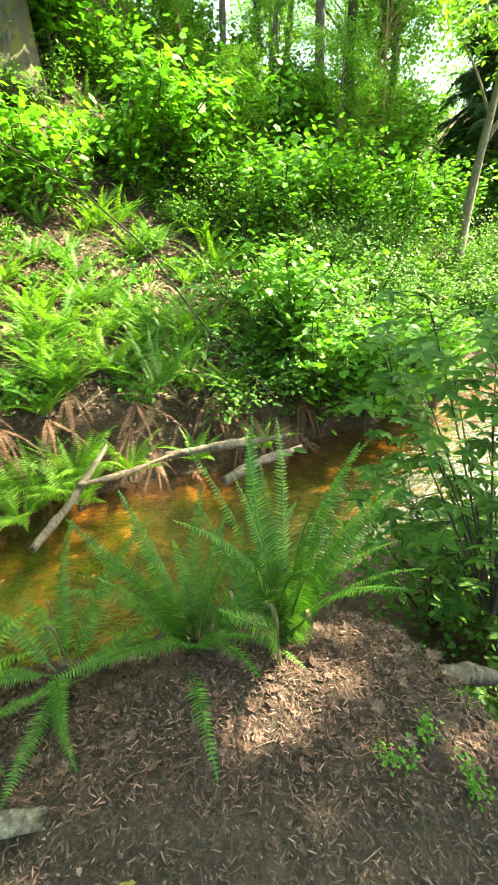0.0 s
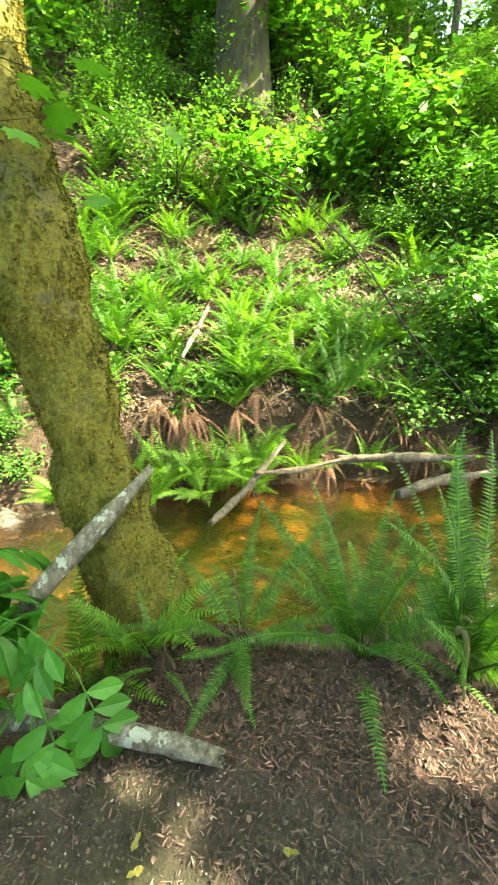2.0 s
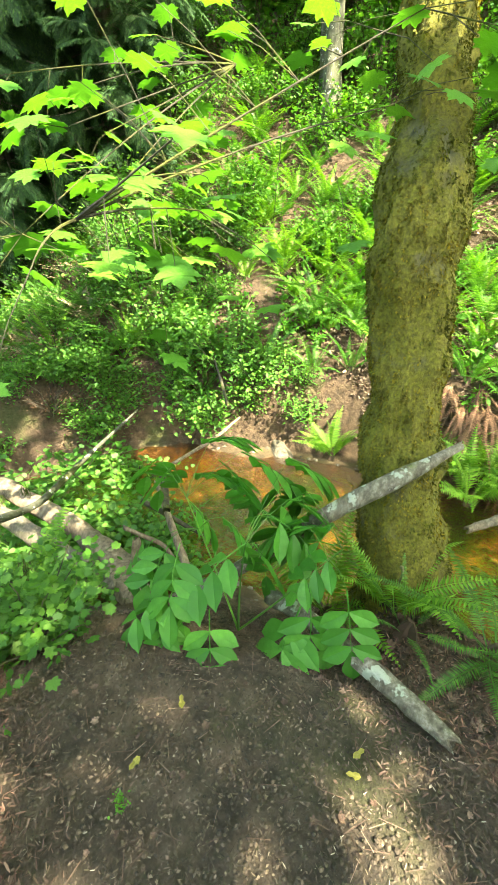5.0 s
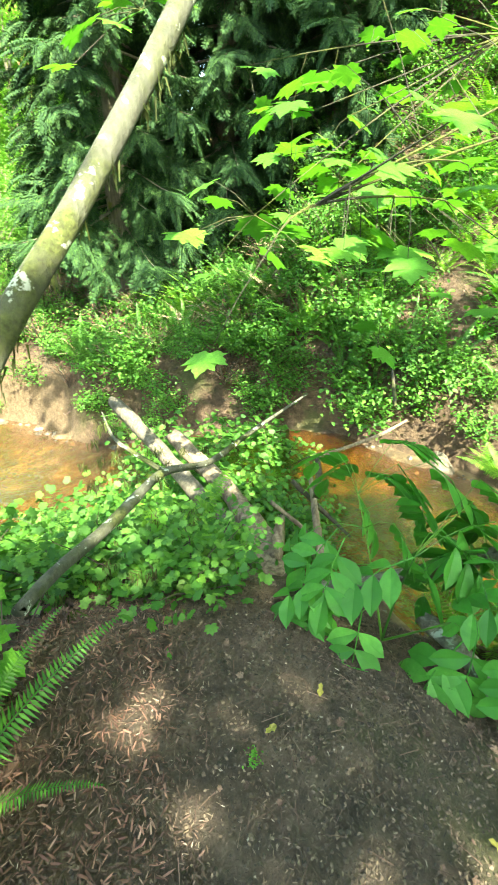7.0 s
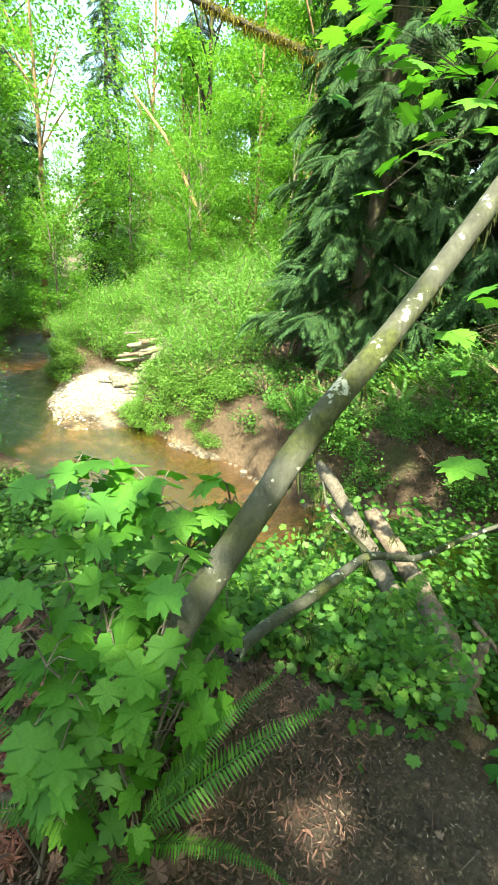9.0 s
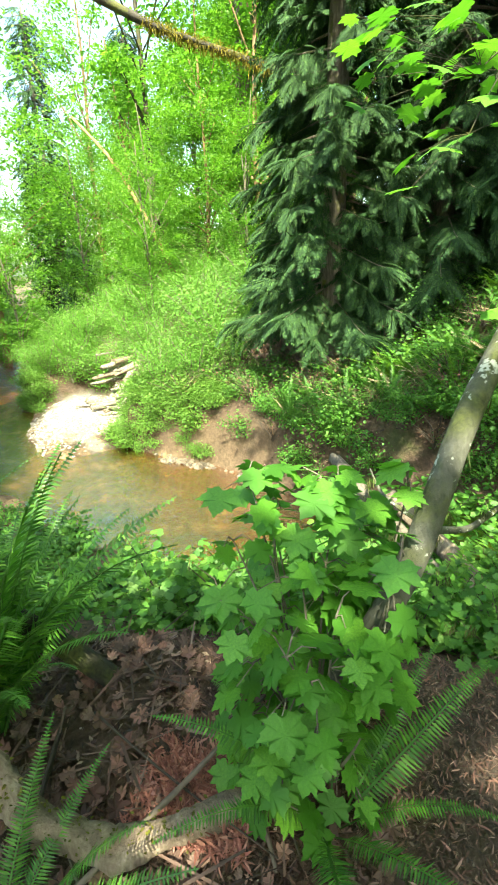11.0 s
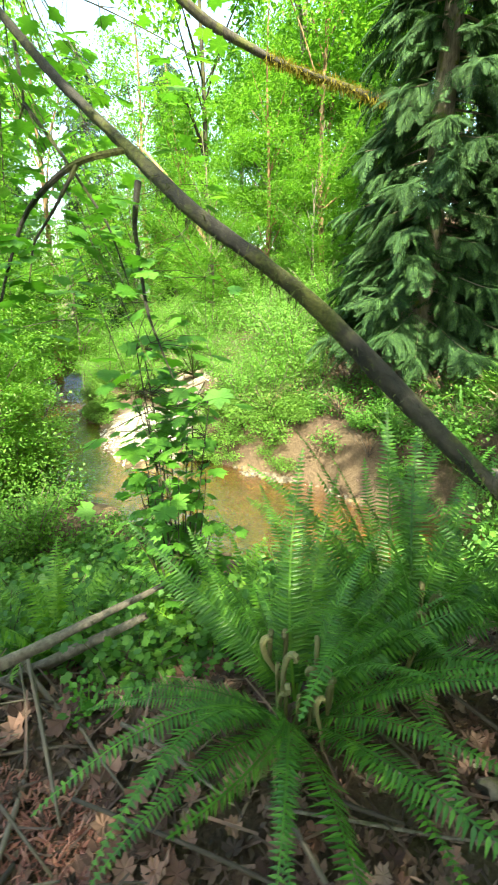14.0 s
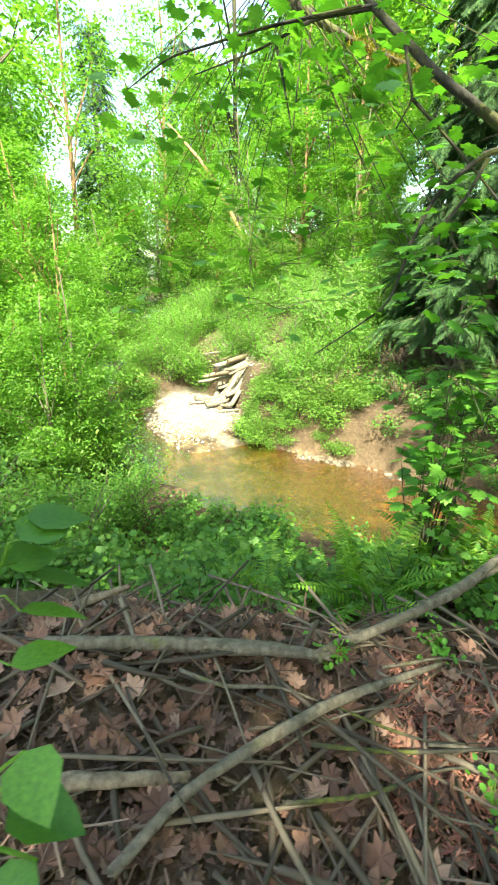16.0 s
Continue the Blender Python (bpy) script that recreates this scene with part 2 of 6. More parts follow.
def part(name, me, material, parent=None, label="", at=None):
    """Links one mesh as one object, under its thing where one is given."""
    if not me.materials:
        me.materials.append(material)
    ob = new(name, me)
    if parent is not None:
        ob.parent = parent
    if at is not None:
        ob.matrix_basis = at
    if label:
        ob["label"] = label
    return ob


def thing(name, at, label, category, group="", kind=""):
    """An empty at a thing's base, to hold its parts."""
    ob = new(name)
    ob.empty_display_size = 0.1
    ob.matrix_basis = at
    return tagged(ob, label, category, group, kind)


def joined(pieces):
    """Several (verts, faces) as one."""
    vs, fs, n = [], [], 0
    for v, f in pieces:
        vs.append(v)
        fs.append(np.asarray(f) + n)
        n += len(v)
    return np.concatenate(vs), np.concatenate(fs)


def tube(points, radii, seg=10, rough=0.06, cap=True, resample=0, seed=1):
    """A round limb along points, slightly uneven, as quads."""
    p, r = np.asarray(points, float), np.asarray(radii, float)
    if resample:
        s = np.concatenate([[0], np.cumsum(np.linalg.norm(np.diff(p, axis=0), axis=1))])
        u = np.linspace(0, s[-1], resample)
        q = np.stack([np.interp(u, s, p[:, k]) for k in range(3)], 1)
        r = np.interp(u, s, r)
        for _ in range(2):
            q[1:-1] = 0.25 * q[:-2] + 0.5 * q[1:-1] + 0.25 * q[2:]
        p = q
    g = np.random.default_rng(seed)
    n = len(p)
    d = np.gradient(p, axis=0)
    d /= np.linalg.norm(d, axis=1, keepdims=True)
    ref = np.array([0.0, 0, 1.0]) if abs(d[0][2]) < 0.8 else np.array([1.0, 0, 0])
    a = np.cross(d, ref)
    a /= np.linalg.norm(a, axis=1, keepdims=True)
    b = np.cross(d, a)
    ang = np.linspace(0, 2 * math.pi, seg, endpoint=False)
    ph = g.uniform(0, 6.28, 4)
    rr = r[:, None] * (1 + rough * (np.sin(2 * ang[None] + ph[0] + np.arange(n)[:, None] * 0.35) + np.sin(3 * ang[None] + ph[1] - np.arange(n)[:, None] * 0.23)) + g.normal(0, rough * 0.5, (n, seg)))
    v = p[:, None] + rr[..., None] * (np.cos(ang)[None, :, None] * a[:, None] + np.sin(ang)[None, :, None] * b[:, None])
    v = v.reshape(-1, 3)
    i, j = np.meshgrid(np.arange(n - 1), np.arange(seg), indexing="ij")
    f = np.stack([i * seg + j, i * seg + (j + 1) % seg, (i + 1) * seg + (j + 1) % seg, (i + 1) * seg + j], -1).reshape(-1, 4)
    if cap:
        v = np.concatenate([v, p[:1], p[-1:]])
        c0 = np.array([[j, n * seg, (j + 2) % seg, (j + 1) % seg] for j in range(0, seg - 1, 2)])
        c1 = np.array([[(n - 1) * seg + j, (n - 1) * seg + (j + 1) % seg, (n - 1) * seg + (j + 2) % seg, n * seg + 1] for j in range(0, seg - 1, 2)])
        f = np.concatenate([f, c0, c1])
    return v, f


def leaf_shape(half):
    """A flat leaf as triangles round its middle, from its right-hand outline."""
    half = [tuple(h) for h in half]
    out = half + [(-x, y, z) for x, y, z in half[-2:0:-1]]
    v = np.array([(0, 0.42, -0.015)] + out)
    n = len(out)
    return v, np.array([(0, 1 + k, 1 + (k + 1) % n) for k in range(n)])


LOBED_FINE = leaf_shape([(0, 0.06, 0.0), (0.1, 0.0, 0.0), (0.17, -0.09, -0.01), (0.3, -0.05, -0.02), (0.36, 0.02, -0.02), (0.54, 0.01, -0.05), (0.47, 0.11, -0.03), (0.46, 0.2, -0.02), (0.58, 0.28, -0.05), (0.6, 0.38, -0.06), (0.73, 0.47, -0.10), (0.58, 0.5, -0.06), (0.5, 0.53, -0.04), (0.43, 0.5, -0.02), (0.42, 0.62, -0.04), (0.47, 0.75, -0.07), (0.34, 0.73, -0.05), (0.23, 0.68, -0.03), (0.2, 0.78, -0.05), (0.1, 0.86, -0.07), (0, 1, -0.12)])
OVAL = leaf_shape([(0, 0, 0), (0.16, 0.2, 0.05), (0.22, 0.5, 0.06), (0.13, 0.8, 0.03), (0, 1, -0.04)])
BROAD = leaf_shape([(0, 0, 0), (0.3, 0.15, 0.05), (0.36, 0.45, 0.07), (0.2, 0.75, 0.03), (0, 1, -0.05)])
LOBED = leaf_shape([(0, 0.05, 0), (0.2, -0.08, 0.0), (0.53, 0.02, -0.02), (0.45, 0.19, 0.0), (0.70, 0.46, -0.03), (0.48, 0.5, 0.0), (0.46, 0.74, -0.01), (0.2, 0.69, 0.0), (0, 1, -0.05)])
CRUMPLE = leaf_shape([(0, 0, 0.06), (0.16, 0.15, 0.14), (0.25, 0.38, 0.02), (0.13, 0.55, 0.10), (0.17, 0.8, 0.14), (0, 1, 0.05)])
NEEDLE = (np.array([(-0.02, 0, 0), (0.02, 0, 0), (0.012, 1, 0.02), (-0.012, 1, 0.02)]), np.array([(0, 1, 2), (0, 2, 3)]))
STRIP = (np.array([(-0.07, 0, 0), (0.06, 0, 0.03), (0.09, 0.6, 0.05), (0.0, 1, 0.0), (-0.08, 0.5, 0.0)]), np.array([(0, 1, 2), (0, 2, 4), (4, 2, 3)]))
DIAMOND = (np.array([(0, 0, 0), (0.3, 0.42, 0.07), (0, 1, -0.03), (-0.3, 0.42, 0.07)]), np.array([(0, 1, 2), (0, 2, 3)]))


def turns(az, tilt, roll):
    """Rotation matrices: roll about the leaf's length, tilt of its tip up, then azimuth."""
    ca, sa, ct, st, cr, sr = np.cos(az), np.sin(az), np.cos(tilt), np.sin(tilt), np.cos(roll), np.sin(roll)
    o, z = np.ones_like(az), np.zeros_like(az)
    ry = np.stack([np.stack([cr, z, sr], -1), np.stack([z, o, z], -1), np.stack([-sr, z, cr], -1)], -2)
    rx = np.stack([np.stack([o, z, z], -1), np.stack([z, ct, -st], -1), np.stack([z, st, ct], -1)], -2)
    rz = np.stack([np.stack([ca, -sa, z], -1), np.stack([sa, ca, z], -1), np.stack([z, z, o], -1)], -2)
    return rz @ rx @ ry


def scatter(shape, pos, size, az, tilt, roll):
    """Many copies of one shape as (verts, faces)."""
    sv, sf = shape
    n = len(pos)
    m = turns(az, tilt, roll)
    v = np.einsum("nij,kj->nki", m, sv) * np.asarray(size).reshape(-1, 1, 1) + np.asarray(pos)[:, None]
    f = sf[None] + (np.arange(n) * len(sv))[:, None, None]
    return v.reshape(-1, 3), f.reshape(-1, sf.shape[1])


def loose(g, n, droop=0.35):
    """Random turns for n leaves that lie about level and hang a little."""
    return g.uniform(0, 6.283, n), g.normal(-droop, 0.35, n), g.normal(0, 0.4, n)


# ---- the lie of the land ----
# x, y, half width, water level, from upstream to downstream
STREAM = [(30, 18, 1.6, -1.3), (12, 11, 1.5, -1.4), (6, 7.9, 1.5, -1.45), (2.5, 5.5, 1.35, -1.5), (0, 4.15, 1.25, -1.5), (-2, 3.2, 1.3, -1.5),
          (-3.6, 1.8, 1.35, -1.5), (-4.6, 0.3, 1.5, -1.6), (-5.5, -1.2, 1.3, -2.2), (-6.5, -2.9, 1.5, -3.1), (-7.5, -4.8, 2.0, -3.4),
          (-8.2, -7.2, 1.9, -3.4), (-9.3, -10.8, 1.5, -3.45), (-12.5, -15, 1.5, -3.5), (-20, -19, 1.6, -3.6), (-60, -34, 2.0, -4.0)]


def wob(x, y, s, k):
    return (np.sin(x * s + k) * np.cos(y * s * 1.17 - k * 1.7) + 0.6 * np.sin((x + y) * s * 1.9 + 2.3 * k) * np.cos((x - y) * s * 1.6 + k)) / 1.6


def stream_at(x, y):
    """Distance past the water's edge, water level and side (+1: the walked bank)."""
    x, y = np.asarray(x, float), np.asarray(y, float)
    best = np.full(x.shape, 1e9)
    edge, level, side = np.zeros(x.shape), np.zeros(x.shape), np.ones(x.shape)
    for (ax, ay, aw, az), (bx, by, bw, bz) in zip(STREAM, STREAM[1:]):
        dx, dy = bx - ax, by - ay
        t = np.clip(((x - ax) * dx + (y - ay) * dy) / (dx * dx + dy * dy), 0, 1)
        d = np.hypot(x - ax - t * dx, y - ay - t * dy)
        near = d < best
        best = np.where(near, d, best)
        edge = np.where(near, d - (aw + (bw - aw) * t), edge)
        level = np.where(near, az + (bz - az) * t, level)
        side = np.where(near, np.where(dx * (y - ay) - dy * (x - ax) > 0, 1.0, -1.0), side)
    return edge, level, side


def smooth01(a):
    a = np.clip(a, 0, 1)
    return a * a * (3 - 2 * a)


def height(x, y):
    x, y = np.asarray(x, float), np.asarray(y, float)
    e, zw, side = stream_at(x, y)
    e = e + 0.12 * wob(x, y, 2.1, 0.4)
    out = np.maximum(e, 0)
    low = smooth01((-1.7 - zw) / 0.6)
    hn = zw + 0.06 + (1 - low) * 0.95 * out ** 1.25 + low * 0.29 * out ** 1.5
    flat = 0.02 + 0.035 * wob(x, y, 1.7, 1.0) + 0.012 * wob(x, y, 7.0, 2.0) + 0.10 * np.maximum(x - 2.2, 0)
    k = 0.22
    mix = np.clip(0.5 + 0.5 * (flat - hn) / k, 0, 1)
    hn = flat * (1 - mix) + hn * mix - k * mix * (1 - mix)
    rim = np.interp(y, [-9, -6, -5, -4, -3, -2, -1, 0, 0.35, 0.8], [0.8, 0.35, 0.12, -0.15, -0.7, -1.0, -1.22, -1.42, -1.7, -9])
    hn = np.minimum(hn, flat + 0.005 - 0.72 * np.maximum(rim - x + 0.1 * wob(x, y, 2.3, 0.9), 0) ** 1.08)
    hn = np.maximum(hn, np.where(e > 0, zw + 0.05, -9))
    hn = hn + 0.38 * np.exp(-((x + 1.2) ** 2 + (y - 1.1) ** 2) / 0.3) * smooth01((flat - hn) / 0.4)
    edge_y = np.interp(x, [0.37, 0.54, 0.65, 0.72, 0.80, 1.2], [1.29, 1.2, 1.05, 0.9, 0.8, 0.62])
    hn = np.minimum(hn, np.where((x > 0.4) & (x < 6), flat + 0.01 - 1.7 * np.maximum(y - edge_y, 0) * smooth01((x - 0.35) / 0.2), 9))
    hn = np.maximum(hn, np.where(e > 0, zw + 0.05, -9))
    step = 0.85 + 0.55 * low * smooth01((y + 8.0) / 1.5)
    steep = 0.52 + 0.30 * smooth01((-x - 0.5) / 5.0) * (1 - low) - 0.16 * low
    hf = zw + step * smooth01(e / 0.45) + steep * np.maximum(out - 0.35, 0) + 0.22 * wob(x, y, 0.8, 0.7) * smooth01(e / 1.5)
    cap = 9.0
    hf = np.where(hf > cap - 3, cap - 3 + 3 * np.tanh((hf - cap + 3) / 3), hf)
    h = np.where(side > 0, hn, hf)
    bed = zw - 0.26 * smooth01(-e / 0.8) + (0.05 + 0.10 * low) * wob(x, y, 1.7, 3.0) + 0.02 * wob(x, y, 6.0, 1.0)
    h = np.where(e < 0, np.minimum(bed, zw + 0.05), h)
    bx, by = (x + 12.2) * 0.83 + (y + 10.2) * 0.55, -(x + 12.2) * 0.55 + (y + 10.2) * 0.83
    bar = zw + 0.30 * (1 - (bx / 3.1) ** 2 - (by / 1.5) ** 2) + 0.12
    inside = (bx / 3.1) ** 2 + (by / 1.5) ** 2 + 0.3 * wob(x, y, 1.9, 0.5) + 0.12 * wob(x, y, 5.0, 1.5)
    near_bar = smooth01((2.0 - inside) / 1.1)
    h = h * (1 - near_bar) + np.maximum(bar, np.where(e < 0, h, -9)) * near_bar
    return h


def land(x, y):
    return float(height(np.array([x]), np.array([y]))[0])


def steps_out(lo, hi, fine, far, grow=1.12):
    a = list(np.arange(lo, hi, fine))
    d, v = fine, hi
    while v < far:
        a.append(v)
        d *= grow
        v += d
    d, v, b = fine, lo, []
    while v > -far:
        d *= grow
        v -= d
        b.append(v)
    return np.array(b[::-1] + a)


gx, gy = steps_out(-11.5, 3.5, 0.085, 260), steps_out(-9.5, 7.5, 0.085, 260)
GX, GY = np.meshgrid(gx, gy, indexing="ij")
GZ = height(GX, GY)
near_cam = np.exp(-((GX - 0.2) ** 2 + (GY + 1.5) ** 2) / 60.0)
GZ = GZ + near_cam * (0.008 * wob(GX, GY, 19.0, 0.3) + 0.006 * wob(GX, GY, 41.0, 1.3)) * (GZ > -0.8)
ni, nj = GX.shape
ii, jj = np.meshgrid(np.arange(ni - 1), np.arange(nj - 1), indexing="ij")
quads = np.stack([ii * nj + jj, (ii + 1) * nj + jj, (ii + 1) * nj + jj + 1, ii * nj + jj + 1], -1).reshape(-1, 4)
ground_mesh = mesh_of("ground", np.stack([GX, GY, GZ], -1).reshape(-1, 3), quads, smooth=True)
E0, ZW0, SIDE0 = stream_at(GX, GY)
bar_x, bar_y = (GX + 12.2) * 0.83 + (GY + 10.2) * 0.55, -(GX + 12.2) * 0.55 + (GY + 10.2) * 0.83
on_bar = smooth01((1.0 - (bar_x / 3.1) ** 2 - (bar_y / 1.5) ** 2 + 0.45 * wob(GX, GY, 2.2, 0.8) + 0.2 * wob(GX, GY, 6.0, 0.8)) / 0.45)
track = np.hypot(np.maximum(np.abs(GX + 0.25) - 0.85, 0), np.maximum(np.abs(GY - 0.05) - 0.55, 0))
for name, field in (("trodden", smooth01(1.0 - (track + 0.22 * wob(GX, GY, 4.0, 0.2)) / 0.6)),
                    ("bed", smooth01((0.02 - E0 + 0.06 * wob(GX, GY, 5.0, 1.1)) / 0.15)),
                    ("gravel", on_bar),
                    ("clay", smooth01((0.62 - E0 + 0.15 * wob(GX, GY, 1.8, 0.3)) / 0.25) * (SIDE0 < 0) * smooth01((-GX - 7.6) / 0.6) * smooth01((GY + 6.4) / 0.8) * smooth01((-2.2 - GY) / 0.8))):
    a = ground_mesh.attributes.new(name, "FLOAT", "POINT")
    a.data.foreach_set("value", np.asarray(field, np.float32).ravel())
ground = tagged(part("ground", ground_mesh, ground_material()), "forest floor of dark trodden soil and brown leaf litter falling to the stream", "ground", kind="structure")

# the stream's surface, a ribbon laid along its bed
axis = []
for (ax, ay, aw, az), (bx, by, bw, bz) in zip(STREAM, STREAM[1:]):
    for t in np.linspace(0, 1, 14, endpoint=False):
        axis.append((ax + (bx - ax) * t, ay + (by - ay) * t, aw + (bw - aw) * t, az + (bz - az) * t))
axis = np.array(axis)
for _ in range(6):
    axis[1:-1] = 0.25 * axis[:-2] + 0.5 * axis[1:-1] + 0.25 * axis[2:]
dirs = np.gradient(axis[:, :2], axis=0)
dirs /= np.linalg.norm(dirs, axis=1, keepdims=True)
across = np.linspace(-1.35, 1.35, 13)
wv = np.stack([axis[:, None, 0] - dirs[:, None, 1] * across * axis[:, None, 2], axis[:, None, 1] + dirs[:, None, 0] * across * axis[:, None, 2],
               axis[:, None, 3] + 0 * across], -1).reshape(-1, 3)
na = len(axis)
ii, jj = np.meshgrid(np.arange(na - 1), np.arange(12), indexing="ij")
wf = np.stack([ii * 13 + jj, ii * 13 + jj + 1, (ii + 1) * 13 + jj + 1, (ii + 1) * 13 + jj], -1).reshape(-1, 4)
tagged(part("water", mesh_of("water", wv, wf, smooth=True), water_material()), "shallow clear brown stream water over tan sand", "stream", kind="structure")

# ---- kinds of plants ----
def frond(length, pairs, reach, wide, lean0, lean1, seed, sweep=0.25, stalk=0.12, taper=0.75):
    """A fern frond that starts at the origin, rises and arches towards +y."""
    g = np.random.default_rng(seed)
    n = pairs + 8
    s = np.linspace(0, 1, n)
    th = lean0 + (lean1 - lean0) * s ** 1.25
    step = length / (n - 1)
    py = np.concatenate([[0], np.cumsum(np.sin(th[:-1]) * step)])
    pz = np.concatenate([[0], np.cumsum(np.cos(th[:-1]) * step)])
    px = 0.03 * length * np.sin(s * 3.0 + g.uniform(0, 6))
    rach = np.stack([px, py, pz], 1)
    vs, fs, base = [], [], 0
    rad = 0.005 * length * (1 - 0.75 * s) + 0.0008
    up = np.stack([0 * s, -np.cos(th), np.sin(th)], 1)
    along = np.stack([0 * s, np.sin(th), np.cos(th)], 1)
    rim = np.stack([rach + np.array([1, 0, 0]) * rad[:, None], rach - np.array([1, 0, 0]) * rad[:, None], rach - up * rad[:, None]], 1).reshape(-1, 3)
    for k in range(n - 1):
        for q in range(3):
            r = (q + 1) % 3
            fs += [(3 * k + q, 3 * k + r, 3 * k + 3 + r), (3 * k + q, 3 * k + 3 + r, 3 * k + 3 + q)]
    vs.append(rim)
    base = len(rim)
    for u in np.linspace(stalk, 0.985, pairs):
        c = np.array([np.interp(u, s, rach[:, k]) for k in range(3)])
        a = np.array([np.interp(u, s, along[:, k]) for k in range(3)])
        w = np.array([np.interp(u, s, up[:, k]) for k in range(3)])
        ln = length * reach * min(1.0, 0.45 + (u - stalk) * 3.2) * (1 - u) ** taper * 1.25 + 0.006 * length
        for sg in (-1, 1):
            l2 = ln * g.uniform(0.88, 1.08)
            o = np.array([sg, 0, 0]) * math.cos(sweep) + a * math.sin(sweep) + w * g.normal(-0.12, 0.12)
            o /= np.linalg.norm(o)
            hw = length * wide * (0.55 + 0.45 * min(1.0, ln / (length * reach)))
            q = np.array([c, c + o * l2 * 0.28 - a * hw * 0.62, c + o * l2, c + o * l2 * 0.22 + a * hw])
            q[2] -= w * l2 * 0.12
            vs.append(q)
            fs += [(base, base + 1, base + 2), (base, base + 2, base + 3)]
            base += 4
    return np.concatenate(vs), np.array(fs)


def fronds_of(name, kinds):
    return [mesh_of(name, *frond(*k)) for k in kinds]


SWORD = fronds_of("sword_frond", [(1.0, 54, 0.088, 0.0098, 0.10, 0.62, 1), (1.0, 56, 0.080, 0.0092, 0.2, 1.1, 2), (1.0, 52, 0.092, 0.0102, 0.42, 1.7, 3), (1.0, 54, 0.085, 0.0098, 0.7, 1.5, 4)])
LADY = fronds_of("lady_frond", [(1.0, 26, 0.19, 0.022, 0.3, 1.3, 5, 0.3, 0.15, 0.95), (1.0, 26, 0.20, 0.024, 0.5, 1.7, 6, 0.3, 0.15, 0.95), (1.0, 24, 0.18, 0.023, 0.2, 1.0, 7, 0.3, 0.15, 0.95)])
DEAD = fronds_of("dry_frond", [(1.0, 26, 0.06, 0.012, 2.2, 3.05, 8), (1.0, 24, 0.05, 0.012, 2.4, 3.1, 9)])
for me in SWORD:
    me.materials.append(FERN)
for me in LADY:
    me.materials.append(FERN_BRIGHT)
for me in DEAD:
    me.materials.append(DRY_FERN)
CROWN = mesh_of("fern_crown", *tube([(0, 0, -0.05), (0, 0, 0.0), (0, 0, 0.05), (0, 0, 0.09)], [0.035, 0.04, 0.028, 0.01], 8, 0.25))
CROWN.materials.append(CROWN_SCALES)
hook = [(0, 0, 0), (0, 0.01, 0.12), (0, 0.0, 0.24), (0, 0.008, 0.31), (0, 0.03, 0.335), (0, 0.05, 0.318), (0, 0.04, 0.298)]
HOOK = mesh_of("fiddlehead", *tube(hook, [0.008, 0.009, 0.0105, 0.012, 0.012, 0.011, 0.008], 8, 0.06, resample=24))
HOOK.materials.append(dead_mat("fiddlehead_scales", [(0.0, (0.09, 0.085, 0.03)), (0.5, (0.15, 0.14, 0.055)), (1.0, (0.22, 0.20, 0.09))]))


def fern(name, x, y, z, size, n, pool, label, seed, group="", low=0.0, dead=0, hooks=0, face=None, arc=6.283):
    """A tuft of fronds round one crown. low: how far the fronds lie down. face and arc: the way they grow to."""
    g = np.random.default_rng(seed)
    at = pose(x, y, land(x, y) if z is None else z)
    base = thing(name, at, label, "fern", group)
    part("crown", CROWN, DRY_FERN, base)
    for k in range(n):
        a = (k + g.uniform(-0.3, 0.3)) / n * arc + (face - arc / 2 if face is not None else 0)
        s = size * g.uniform(0.72, 1.08)
        m = Matrix.Rotation(a, 4, "Z") @ Matrix.Rotation(-low * g.uniform(0.3, 1.0) - g.uniform(-0.15, 0.2), 4, "X") @ Matrix.Rotation(g.normal(0, 0.25), 4, "Y")
        part("frond", pool[int(g.integers(len(pool)))], FERN, base, at=Matrix.Translation((0.03 * math.sin(-a), 0.03 * math.cos(a), 0.03)) @ m @ Matrix.Scale(s, 4))
    for k in range(dead):
        a = g.uniform(0, 6.283)
        part("dry_frond", DEAD[k % 2], DRY_FERN, base, "withered brown frond", at=Matrix.Rotation(a, 4, "Z") @ Matrix.Scale(size * g.uniform(0.5, 0.8), 4))
    for k in range(hooks):
        a = g.uniform(0, 6.283)
        part("fiddlehead", HOOK, FERN, base, "curled brown young frond", at=Matrix.Translation((g.normal(0, 0.10), g.normal(0, 0.10), 0.06)) @ Matrix.Rotation(a, 4, "Z") @ Matrix.Rotation(g.normal(0, 0.15), 4, "X") @ Matrix.Scale(size * g.uniform(0.6, 1.05), 4))
    return base


def stems(g, n, spread, tall, r0, bend=0.3, pts=6):
    """Thin stems from one root; returns their lines."""
    lines = []
    for k in range(n):
        a, h = g.uniform(0, 6.283), tall * g.uniform(0.6, 1.05)
        out = spread * g.uniform(0.3, 1.0)
        t = np.linspace(0, 1, pts)
        wig = g.normal(0, 0.03 * tall, (pts, 2)) * t[:, None]
        lines.append(np.stack([math.cos(a) * out * t ** 1.3 + wig[:, 0], math.sin(a) * out * t ** 1.3 + wig[:, 1], h * (t - bend * 0.3 * t ** 3)], 1))
    return lines


